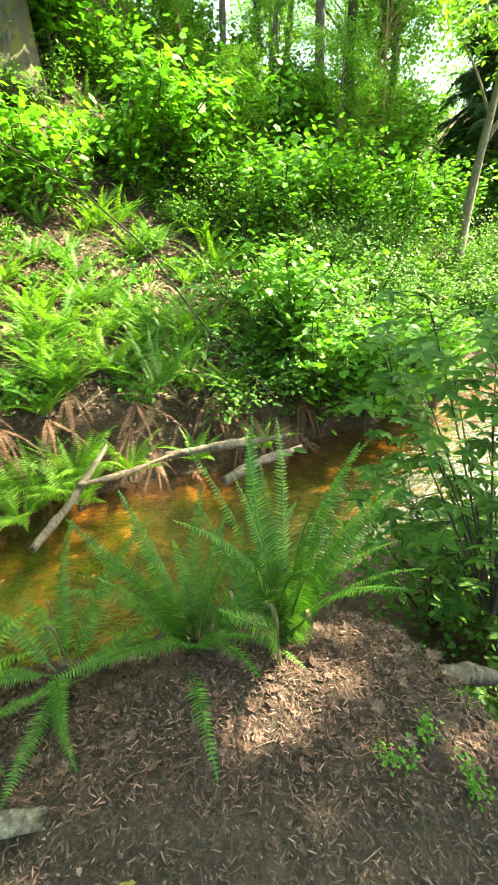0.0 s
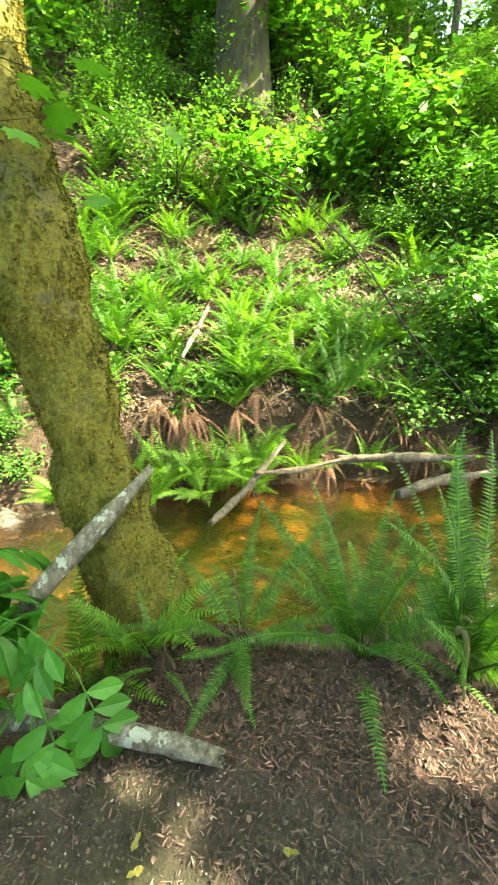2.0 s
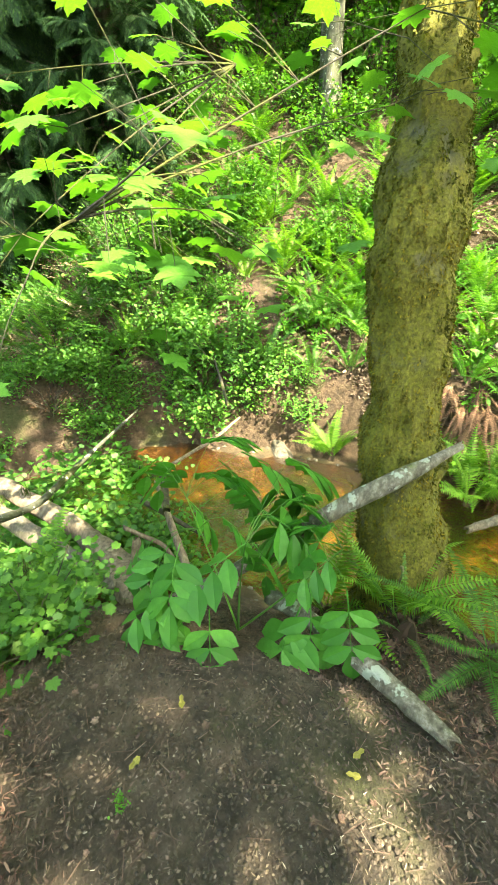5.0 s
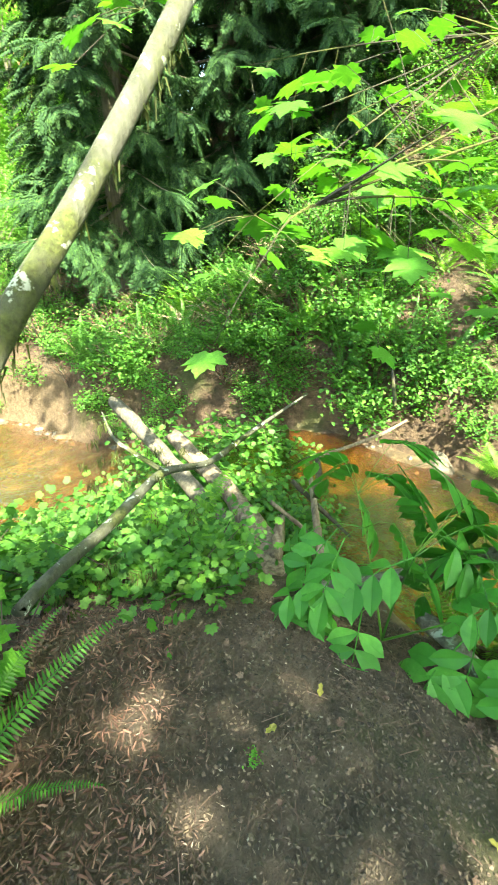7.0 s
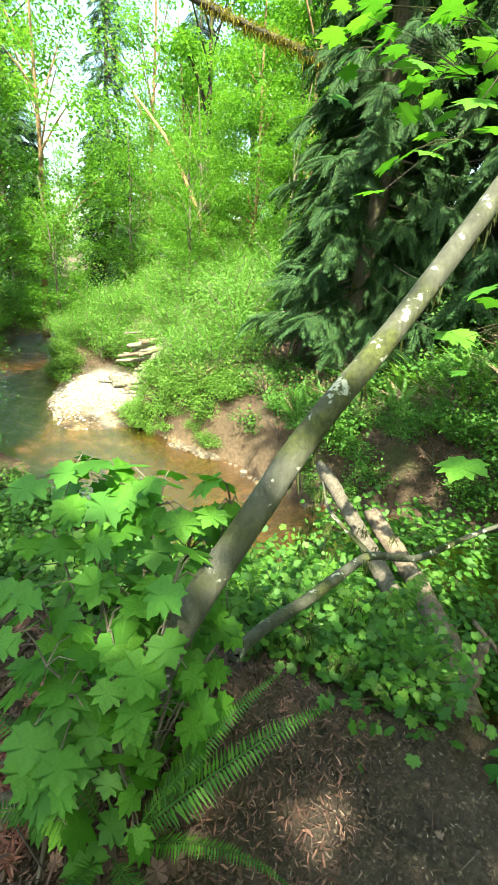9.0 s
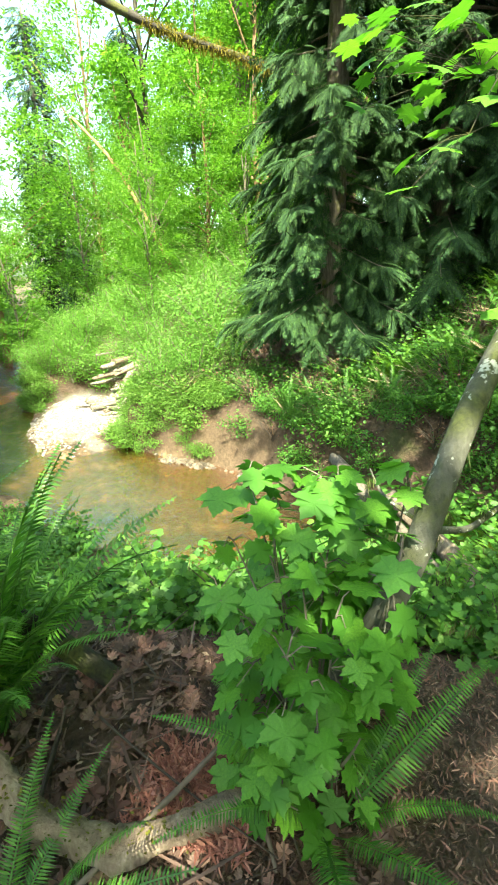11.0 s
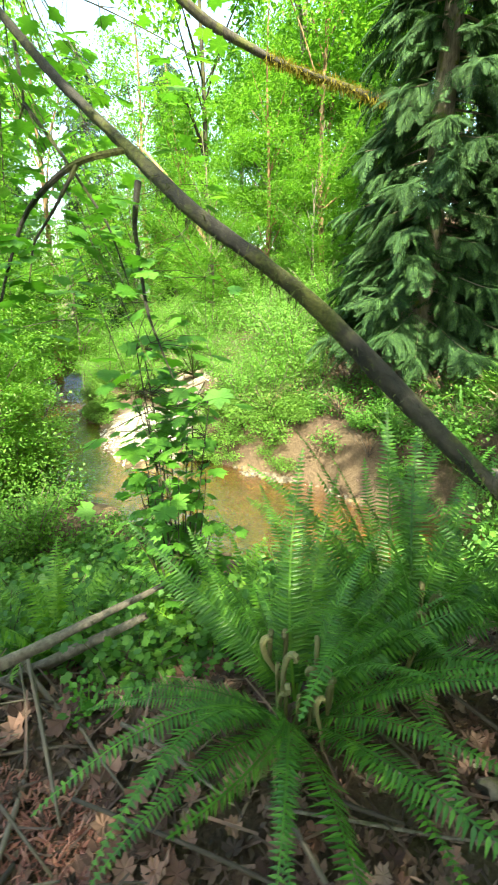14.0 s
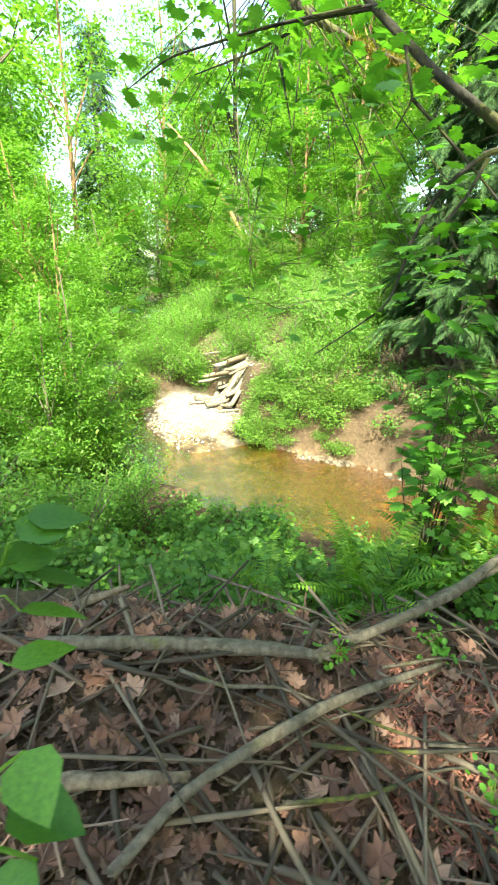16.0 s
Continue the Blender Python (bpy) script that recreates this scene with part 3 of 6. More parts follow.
def shrub_master(seed, n_stems, spread, tall, n_leaves, shape, size, droop=0.35, first=0.3, off=0.14):
    """Two meshes: the stems and the foliage of one shrub."""
    g = np.random.default_rng(seed)
    lines = stems(g, n_stems, spread, tall, 0.01)
    wood = joined([tube(l, np.linspace(0.007, 0.002, len(l)) * (1 + tall), 5, 0.05, cap=False) for l in lines])
    li = g.integers(len(lines), size=n_leaves)
    t = first + (1 - first) * g.uniform(0, 1, n_leaves) ** 0.8
    pos = np.array([[np.interp(tt, np.linspace(0, 1, len(lines[i])), lines[i][:, k]) for k in range(3)] for i, tt in zip(li, t)])
    pos += g.normal(0, off, (n_leaves, 3)) * np.array([1, 1, 0.6])
    pos[:, 2] = np.maximum(pos[:, 2], 0.05)
    fol = scatter(shape, pos, g.uniform(0.65, 1.25, n_leaves) * size, *loose(g, n_leaves, droop))
    return mesh_of("shrub_stems", *wood), mesh_of("shrub_leaves", *fol)


def plant(name, pair, at, mats, label, category, group=""):
    base = thing(name, at, label, category, group)
    part("woody_stem", pair[0], mats[0], base)["kind"] = "stuff"
    part("foliage", pair[1], mats[1], base)["kind"] = "stuff"
    return base


def crown_points(g, clumps, per, centre, spread, clump_r):
    c = g.normal(0, 1, (clumps, 3))
    c /= np.linalg.norm(c, axis=1, keepdims=True)
    c = c * g.uniform(0.35, 1.0, (clumps, 1)) ** 0.6 * np.array(spread) + np.array(centre)
    r = g.uniform(0.5, 1.2, clumps) * clump_r
    p = np.repeat(c, per, 0) + g.normal(0, 0.5, (clumps * per, 3)) * np.repeat(r, per)[:, None] * np.array([1, 1, 0.55])
    return c, p


def tree_master(seed, tall, r0, lean, clumps, per, centre, spread, clump_r, leaf, shape=DIAMOND, limbs=12, fork=0.0):
    """Trunk, limbs and crown meshes of a broadleaf tree."""
    g = np.random.default_rng(seed)
    t = np.linspace(0, 1, 12)
    path = np.stack([lean[0] * t ** 1.5 * tall + 0.10 * np.sin(t * 7 + seed), lean[1] * t ** 1.5 * tall + 0.10 * np.cos(t * 6 + seed), tall * t - 0.3], 1)
    rad = r0 * (1.0 - 0.82 * t) * (1 + 0.5 * np.exp(-t * 22))
    trunk = tube(path, rad, 12, 0.05, resample=30, seed=seed)
    c, p = crown_points(g, clumps, per, centre, spread, clump_r)
    c[:, :2] += np.array(lean)[None] * tall * 0.6
    p[:, :2] += np.array(lean)[None] * tall * 0.6
    wood = []
    for k in range(limbs):
        end = c[int(g.integers(len(c)))]
        h = min(max(0.25, (end[2] - 1.2 - g.uniform(0, 2)) / tall), 0.9)
        start = np.array([np.interp(h, t, path[:, q]) for q in range(3)])
        mid = 0.5 * (start + end) + np.array([0, 0, g.uniform(-0.1, 0.5)])
        wood.append(tube([start, mid, end], [rad[0] * 0.28 * (1.1 - h), rad[0] * 0.16, 0.012], 6, 0.08, resample=9, seed=k))
    n = len(p)
    fol = scatter(shape, p, g.uniform(0.6, 1.3, n) * leaf, *loose(g, n, 0.3))
    return mesh_of("tree_trunk", *trunk, smooth=True), mesh_of("tree_limbs", *joined(wood), smooth=True), mesh_of("tree_crown", *fol)


def tree(name, trio, at, bark, leaf, label, group=""):
    base = thing(name, at, label, "tree", group)
    part("trunk", trio[0], bark, base)
    part("branching", trio[1], bark, base)["kind"] = "stuff"
    part("crown", trio[2], leaf, base)["kind"] = "stuff"
    return base


def cedar_spray(seed):
    """A flat drooping spray: an axis, side branchlets and short scaly twigs on them."""
    g = np.random.default_rng(seed)
    pos, size, az, tilt = [], [], [], []
    for u in np.linspace(0.06, 0.97, 11):
        y, z = u, -0.08 * u - 0.34 * u ** 2
        ln = 0.36 * min(1.0, 0.5 + 2.0 * u) * (1.02 - u) ** 0.7
        for sg in (-1, 1):
            a = -sg * g.uniform(0.75, 1.0)
            for w in np.linspace(0.12, 1.0, 4):
                for q in (-1, 1):
                    pos.append((-math.sin(a) * ln * w, y + math.cos(a) * ln * w, z - 0.35 * ln * w * w))
                    size.append(0.115 * (1.15 - 0.6 * w) * g.uniform(0.8, 1.2))
                    az.append(a + q * (0.55 if w < 0.95 else 0.12))
                    tilt.append(-0.35 - 0.45 * u + g.normal(0, 0.1))
    twig = (np.array([(0, 0, 0), (0.16, 0.45, 0.03), (0, 1, -0.05), (-0.16, 0.45, 0.03)]), np.array([(0, 1, 2), (0, 2, 3)]))
    return scatter(twig, np.array(pos), np.array(size), np.array(az), np.array(tilt), np.zeros(len(pos)))


def cedar_master(seed, tall, r0, n_limbs, first, reach):
    """A conifer with long drooping limbs hung with flat sprays."""
    g = np.random.default_rng(seed)
    t = np.linspace(0, 1, 10)
    path = np.stack([0.12 * np.sin(t * 4), 0.1 * np.cos(t * 5), tall * t - 0.4], 1)
    trunk = tube(path, r0 * (1 - 0.88 * t) * (1 + 0.5 * np.exp(-t * 18)), 12, 0.07, resample=30)
    sprays = [cedar_spray(77), cedar_spray(78)]
    wood, fol = [], []
    for k in range(n_limbs):
        h = first + (tall * 0.97 - first) * (k / n_limbs) ** 1.15
        ln = reach * (1 - 0.8 * h / tall) * g.uniform(0.7, 1.15)
        a = k * 2.4 + g.uniform(-0.4, 0.4)
        u = np.linspace(0, 1, 8)
        out, drop = ln * u, -ln * (0.12 * u + 0.42 * u ** 2 - 0.26 * u ** 3)
        line = np.stack([np.cos(a) * out, np.sin(a) * out, h + drop], 1)
        wood.append(tube(line, np.linspace(0.03, 0.006, 8), 5, 0.05, cap=False))
        ns = int((10 + ln * 13) * (1.0 if h < 8.5 else 0.4))
        uu = g.uniform(0.28, 1.0, ns)
        pos = np.stack([np.interp(uu, u, line[:, q]) for q in range(3)], 1)
        sd = np.where(g.random(ns) < 0.5, -1, 1)
        az = a - math.pi / 2 + sd * g.uniform(0.15, 1.25, ns) * (1.1 - 0.5 * uu)
        fol.append(scatter(sprays[k % 2], pos, g.uniform(0.36, 0.8, ns), az, g.normal(-0.3, 0.25, ns), g.normal(0, 0.35, ns)))
    return mesh_of("tree_trunk", *trunk, smooth=True), mesh_of("tree_limbs", *joined(wood)), mesh_of("tree_crown", *joined(fol))


# ---- the mossy maple on the near bank ----
moss_line = [(-1.16, 1.08, -0.02), (-1.34, 1.15, 0.41), (-1.51, 1.25, 0.93), (-1.64, 1.32, 1.31), (-1.77, 1.43, 1.7), (-1.93, 1.57, 2.11)]
moss_trunk = thing("mossy_maple", pose(*moss_line[0]), "old maple trunk wrapped in yellow-green moss at the stream's edge", "tree")
m0 = np.array(moss_line[0])
rel = [tuple(np.array(p) - m0) for p in moss_line]
TN, TS = 170, 44
mt_v, mt_f = tube([(0.06, -0.02, -0.65), (0.03, -0.01, -0.25)] + rel + [tuple(np.array(rel[-1]) + (-0.5, 0.45, 1.7)), tuple(np.array(rel[-1]) + (-0.8, 0.7, 4.5)), tuple(np.array(rel[-1]) + (-0.9, 0.9, 8.5))],
                  [0.25, 0.21, 0.165, 0.155, 0.145, 0.172, 0.138, 0.14, 0.13, 0.10, 0.04], TS, 0.02, resample=TN, seed=5)
ring = mt_v[:TN * TS].reshape(TN, TS, 3)
centre = ring.mean(1, keepdims=True)
cushion = np.array([noise.fractal(Vector(p) * 5.0, 0.9, 2.1, 4) for p in ring.reshape(-1, 3)]).reshape(TN, TS, 1)
furry = smooth01((cushion + 0.25) / 0.35)
fine_lump = np.array([noise.noise(Vector(p) * 26.0) for p in ring.reshape(-1, 3)]).reshape(TN, TS, 1)
outward = ring - centre
outward /= np.linalg.norm(outward, axis=2, keepdims=True)
ring = ring + outward * (0.034 * furry + 0.022 * fine_lump * furry - 0.006)
mt_v[:TN * TS] = ring.reshape(-1, 3)
part("trunk", mesh_of("mossy_trunk", mt_v, mt_f, smooth=True), BARK_MOSSY, moss_trunk)
gm = np.random.default_rng(31)
NT = 190000
rows_i, cols_i = gm.integers(6, 110, NT), gm.integers(0, TS, NT)
thick = furry[rows_i, cols_i, 0] > gm.uniform(-0.4, 0.6, NT)
rows_i, cols_i = rows_i[thick], cols_i[thick]
a0, a1, a2 = ring[rows_i, cols_i], ring[rows_i + 1, cols_i], ring[rows_i, (cols_i + 1) % TS]
tp = a0 + (a1 - a0) * gm.random((len(a0), 1)) + (a2 - a0) * gm.random((len(a0), 1))
ow = outward[rows_i, cols_i]
tone = np.array([noise.noise(Vector(p) * 4.3 + Vector((3, 1, 7))) for p in tp]) + 0.35 * np.sin(tp[:, 2] * 3.4 - 0.9)
for green in (False, True):
    q = (tone < 0.0) == green
    tq, oq, nq = tp[q], ow[q], int(q.sum())
    part("moss", mesh_of("moss", *scatter(DIAMOND, tq - 0.002 * oq, gm.uniform(0.006, 0.019, nq), np.arctan2(-oq[:, 0], oq[:, 1]) + gm.normal(0, 0.7, nq), gm.normal(-0.95, 0.45, nq), gm.normal(0, 0.8, nq))), MOSS_GREEN if green else MOSS_TUFT, moss_trunk, "shaggy olive-green moss" if green else "shaggy golden-brown moss")["kind"] = "stuff"
_, cp = crown_points(gm, 42, 60, (-1.3, 1.2, 8.6), (4.2, 3.6, 2.6), 0.8)
part("crown", mesh_of("mossy_crown", *scatter(LOBED, cp, gm.uniform(0.13, 0.26, len(cp)), *loose(gm, len(cp)))), CANOPY, moss_trunk)

# ---- logs and branches ----
WISP = (np.array([(-0.06, 0, 0), (0.06, 0, 0), (0.02, 1, 0.05), (-0.03, 1, 0.02)]), np.array([(0, 1, 2), (0, 2, 3)]))
def limb(name, pts, radii, material, label, category="log", seg=10, rough=0.07, n=24, seed=3, group=""):
    v, f = tube(pts, radii, seg, rough, resample=n, seed=seed)
    g = np.random.default_rng(seed)
    ends = np.asarray(pts, float)
    core = v[:n * seg].reshape(n, seg, 3)
    mid = core.mean(1, keepdims=True)
    wave = np.array([noise.fractal(Vector(p) * (0.5 / max(radii)), 0.8, 2.1, 3) for p in core.reshape(-1, 3)]).reshape(n, seg, 1)
    core[:] = mid + (core - mid) * (1 + 0.16 * wave)
    core[0] += (ends[0] - ends[1]) / np.linalg.norm(ends[0] - ends[1]) * g.uniform(-0.3, 1.3, (seg, 1)) * radii[0]
    core[-1] += (ends[-1] - ends[-2]) / np.linalg.norm(ends[-1] - ends[-2]) * g.uniform(-0.3, 1.3, (seg, 1)) * radii[-1]
    o = v.mean(0)
    ob = part(name, mesh_of(name, v - o, f, smooth=True), material, at=Matrix.Translation(o))
    return tagged(ob, label, category, group)


limb("fallen_log", [(-0.545, 0.58, 0.05), (-0.7, 0.56, 0.05), (-0.94, 0.515, 0.05), (-1.12, 0.48, 0.04), (-1.25, 0.45, 0.0)], [0.026, 0.030, 0.032, 0.034, 0.034], WOOD_GREY, "short pale log with white lichen lying on the path", seed=11, rough=0.1)
limb("dead_limb", [(-1.11, 1.18, 0.59), (-1.19, 0.96, 0.46), (-1.36, 0.68, 0.22), (-1.47, 0.56, 0.04), (-1.65, 0.29, -0.24), (-1.82, 0.08, -0.44)], [0.014, 0.034, 0.034, 0.034, 0.036, 0.036], WOOD_GREY, "bleached grey dead limb leaning on the mossy trunk", "branch", seed=12, rough=0.1)
lean_line = [(-0.98, -1.22, -0.25), (-0.93, -1.1, 0.3), (-0.88, -0.96, 0.76), (-0.96, -0.92, 0.83), (-1.18, -0.82, 1.08), (-1.38, -0.69, 1.29), (-1.57, -0.58, 1.5), (-1.73, -0.48, 1.69), (-1.99, -0.33, 2.01), (-3.59, 0.37, 3.61)]
leaning = thing("leaning_alder", pose(*lean_line[0]), "slim grey alder trunk leaning far over the bank", "tree")
l0 = np.array(lean_line[0])
part("trunk", mesh_of("alder_trunk", *tube([tuple(np.array(p) - l0) for p in lean_line], [0.036, 0.034, 0.033, 0.032, 0.031, 0.030, 0.029, 0.028, 0.027, 0.022], 16, 0.04, resample=60), smooth=True), BARK_ALDER, leaning)
gl = np.random.default_rng(5)
tufts = []
for k in range(26):
    u = gl.uniform(0.35, 0.8)
    i0 = u * (len(lean_line) - 1)
    c = np.array([np.interp(i0, np.arange(len(lean_line)), [p[q] for p in lean_line]) for q in range(3)]) - l0
    c[2] -= 0.026
    nb = 16
    tufts.append(scatter(WISP, c + gl.normal(0, 0.014, (nb, 3)), gl.uniform(0.015, 0.05, nb), gl.uniform(0, 6.28, nb), gl.normal(-1.3, 0.3, nb), gl.normal(0, 0.4, nb)))
part("moss", mesh_of("hanging_moss", *joined(tufts)), MOSS_OLIVE, leaning, "wisps of moss hanging below the trunk")["kind"] = "stuff"
br = thing("mossy_branch", pose(0, 0, 0), "low dead branch with moss reaching out over the gully", "branch")
part("branch", mesh_of("low_branch", *tube([(-1.3, -0.99, 0.15), (-1.5, -0.96, 0.09), (-1.91, -0.82, -0.04), (-2.44, -0.6, -0.08), (-2.7, -0.32, -0.22), (-3.21, 0.05, -0.24), (-3.79, 0.63, -0.18)], [0.026, 0.027, 0.027, 0.027, 0.022, 0.017, 0.009], 9, 0.09, resample=40), smooth=True), BARK_ALDER, br)
br_pts = np.array([(-1.3, -0.99, 0.15), (-1.5, -0.96, 0.09), (-1.91, -0.82, -0.04), (-2.44, -0.6, -0.08), (-2.7, -0.32, -0.22), (-3.21, 0.05, -0.24), (-3.79, 0.63, -0.18)])
tufts = []
for k in range(34):
    c = np.array([np.interp(gl.uniform(0.2, 4.0), np.arange(len(br_pts)), br_pts[:, q]) for q in range(3)]) - np.array([0, 0, 0.03])
    tufts.append(scatter(WISP, c + gl.normal(0, 0.014, (24, 3)), gl.uniform(0.02, 0.06, 24), gl.uniform(0, 6.28, 24), gl.normal(-1.3, 0.3, 24), gl.normal(0, 0.4, 24)))
part("moss", mesh_of("branch_moss", *joined(tufts)), MOSS_OLIVE, br, "tufts of olive moss hanging below")["kind"] = "stuff"
part("twig", mesh_of("twig", *tube([(-2.44, -0.6, -0.08), (-2.61, -0.89, 0.03), (-2.77, -0.97, 0.14)], [0.016, 0.012, 0.004], 6, 0.06, resample=12)), BARK_ALDER, br)
limb("fallen_log", [(-5.04, -1.28, -0.87), (-4.31, -0.68, -1.17), (-3.62, -0.24, -1.34), (-3.1, 0.07, -1.35), (-2.6, 0.25, -1.27)], [0.07, 0.085, 0.09, 0.095, 0.10], WOOD_DULL, "long pale fallen trunk bridging the stream gully", n=34, seed=13)
limb("fallen_log", [(-4.68, -0.6, -1.15), (-3.82, -0.05, -1.24), (-3.24, 0.17, -1.33), (-2.62, 0.22, -1.24)], [0.08, 0.10, 0.11, 0.12], WOOD_BROWN, "thick brown rotting log beside the pale one", n=30, seed=14, rough=0.12)
limb("broken_stub", [(-2.81, 0.25, -1.2), (-2.93, 0.29, -1.1), (-3.0, 0.31, -0.95)], [0.075, 0.06, 0.025], WOOD_BROWN, "splintered stub of a broken limb standing from the log", "branch", n=10, seed=15, rough=0.2)
for k, (pts, r) in enumerate([([(-2.84, 0.69, -1.41), (-3.21, 0.69, -1.13), (-3.49, 0.66, -0.78)], 0.035), ([(-3.5, 0.52, -0.95), (-3.32, 0.78, -1.15), (-3.16, 1.03, -1.34)], 0.022), ([(-3.3, 0.29, -1.03), (-3.14, 0.59, -1.22), (-2.92, 0.67, -1.46)], 0.02), ([(-2.88, 0.54, -0.64), (-3.13, 0.62, -0.61), (-3.29, 0.64, -0.54)], 0.03), ([(-3.3, 0.59, -0.58), (-3.7, 1.36, -0.58), (-3.97, 1.77, -0.55)], 0.018), ([(-4.59, 1.95, -0.68), (-4.92, 2.03, -0.51), (-5.27, 2.1, -0.31)], 0.02)]):
    limb("dead_branch", pts, [r, r, r * 0.6], BARK_DARK if k % 2 else WOOD_BROWN, "bare dead branch jammed between the logs at the stream", "branch", n=14, seed=20 + k, group="log jam branches")
for pts, r, mt, lab in [([(-1.01, 4.52, -0.96), (-0.28, 4.68, -0.88), (0.48, 4.83, -0.78)], 0.055, WOOD_DULL, "bleached log lying along the far edge of the stream"), ([(-1.95, 3.16, -1.15), (-1.81, 3.62, -0.99), (-1.55, 4.2, -0.71)], 0.042, WOOD_DULL, "grey log slanting from the ferns down into the water"),
                        ([(-1.77, 3.75, -0.84), (-1.42, 3.92, -0.84), (-0.73, 4.47, -0.85)], 0.03, WOOD_BROWN, "thin branch lying across the slanting log"), ([(-0.24, 3.81, -0.84), (0.06, 4.15, -0.82), (0.6, 4.59, -0.82)], 0.055, WOOD_DULL, "sunlit pale log end in the shallow water"), ([(0.71, 1.1, -0.12), (0.87, 1.13, -0.17), (1.05, 1.16, -0.23)], 0.04, WOOD_DULL, "smooth grey log end at the edge of the path"),
                        ([(-2.73, 10.25, 1.99), (-1.97, 9.83, 1.56), (-1.13, 9.28, 1.1)], 0.05, WOOD_GREY, "pale fallen stem lying up the fern slope"), ([(-3.17, 4.84, 0.11), (-3.19, 5.17, 0.33), (-3.15, 5.53, 0.58)], 0.035, WOOD_GREY, "dead stick propped on the sunlit bank")]:
    bent = [tuple(np.array(p) + gl.normal(0, 0.03, 3)) for p in pts]
    limb("fallen_log", bent, [r * 0.75] + [r] * (len(pts) - 2) + [r * 0.55], mt, lab, n=34, seed=int(r * 1000), rough=0.15)
arch = thing("arching_stem", pose(0, 0, 0), "thin dark stem arching down over the stream", "branch")
part("stem", mesh_of("arching_stem", *tube([(-1.78, 3.65, 2.02), (-1.26, 3.46, 1.77), (-0.7, 3.2, 1.34), (-0.31, 2.88, 0.89), (0.16, 2.5, 0.51)], [0.007, 0.007, 0.007, 0.006, 0.004], 6, 0.05, resample=40)), BARK_DARK, arch)
part("leaves", mesh_of("arching_leaves", *scatter(OVAL, np.array([(-1.78, 3.65, 2.02), (-1.26, 3.46, 1.77), (-0.7, 3.2, 1.34), (-0.31, 2.88, 0.89), (0.16, 2.5, 0.51)])[gl.integers(0, 5, 46)] + gl.normal(0, 0.22, (46, 3)), gl.uniform(0.06, 0.11, 46), *loose(gl, 46))), BRUSH, arch)
root = limb("root", [(-0.58, -2.02, 0.42), (-0.53, -1.92, 0.34), (-0.5, -1.78, 0.2), (-0.54, -1.6, 0.07), (-0.68, -1.38, 0.06), (-0.84, -1.2, 0.04)], [0.03, 0.032, 0.036, 0.04, 0.036, 0.024], WOOD_BROWN, "thick curved root with moss lying on the leaf litter", "root", n=60, seed=33, rough=0.14, seg=16)
rp = np.array([(-0.53, -1.92, 0.34), (-0.5, -1.78, 0.2), (-0.54, -1.6, 0.07), (-0.68, -1.38, 0.06)])
rm = np.array([[np.interp(u, np.arange(4), rp[:, q]) for q in range(3)] for u in gl.uniform(0, 3, 900)]) + gl.normal(0, 0.018, (900, 3)) + np.array([0, 0, 0.02])
part("moss", mesh_of("root_moss", *scatter(DIAMOND, rm - np.array(root.location), gl.uniform(0.006, 0.016, 900), gl.uniform(0, 6.28, 900), gl.normal(0.0, 0.5, 900), gl.normal(0, 0.5, 900))), MOSS_GREEN, root, "thin olive moss")["kind"] = "stuff"
limb("mossy_bough", [(-8.83, -8.06, 7.29), (-9.33, -6.57, 6.15), (-9.8, -5.4, 5.62), (-10.21, -4.48, 5.36), (-10.66, -3.26, 5.02), (-11.24, -1.9, 4.92)], [0.09, 0.08, 0.07, 0.062, 0.052, 0.025], BARK_DARK, "long bough furred with golden moss reaching to the cedar", "branch", n=40, seed=34, rough=0.14)
mb = np.array([(-8.83, -8.06, 7.29), (-9.33, -6.57, 6.15), (-9.8, -5.4, 5.62), (-10.21, -4.48, 5.36), (-10.66, -3.26, 5.02), (-11.24, -1.9, 4.92)])
cm = np.array([[np.interp(u, np.arange(len(mb)), mb[:, q]) for q in range(3)] for u in gl.uniform(1.9, 4.1, 2600)])
bough_moss = part("moss_fringe", mesh_of("moss_fringe", *scatter(WISP, cm + gl.normal(0, 0.055, cm.shape) + np.array([0, 0, 0.015]), gl.uniform(0.05, 0.15, 2600), gl.uniform(0, 6.28, 2600), gl.normal(-0.9, 0.5, 2600), gl.normal(0, 0.5, 2600))), MOSS_GOLD)
tagged(bough_moss, "golden moss hanging in a fringe from the bough", "moss", kind="stuff")

gs = np.random.default_rng(91)
for k in range(46):
    if k < 34:
        sx, sy, a = gs.uniform(-0.55, 0.75), gs.uniform(-4.75, -3.3), gs.normal(1.8, 0.4)
    else:
        sx, sy, a = gs.uniform(-0.6, 0.3), gs.uniform(-2.9, -1.2), gs.normal(1.4, 0.7)
    ln, r = gs.uniform(0.2, 0.8), gs.uniform(0.003, 0.009)
    ends = [(sx + u * ln * math.cos(a), sy + u * ln * math.sin(a)) for u in (-0.5, -0.17, 0.17, 0.5)]
    lift = gs.uniform(0.012, 0.07)
    limb("stick", [(x + gs.normal(0, 0.025), y + gs.normal(0, 0.025), land(x, y) + lift + gs.normal(0, 0.01)) for x, y in ends], [r, r, r * 0.85, r * 0.5], (WOOD_DULL, BARK_DARK, STICK)[k % 3], "thin dead stick lying on the leaf litter", "stick", seg=6, n=10, seed=k, group="loose sticks")

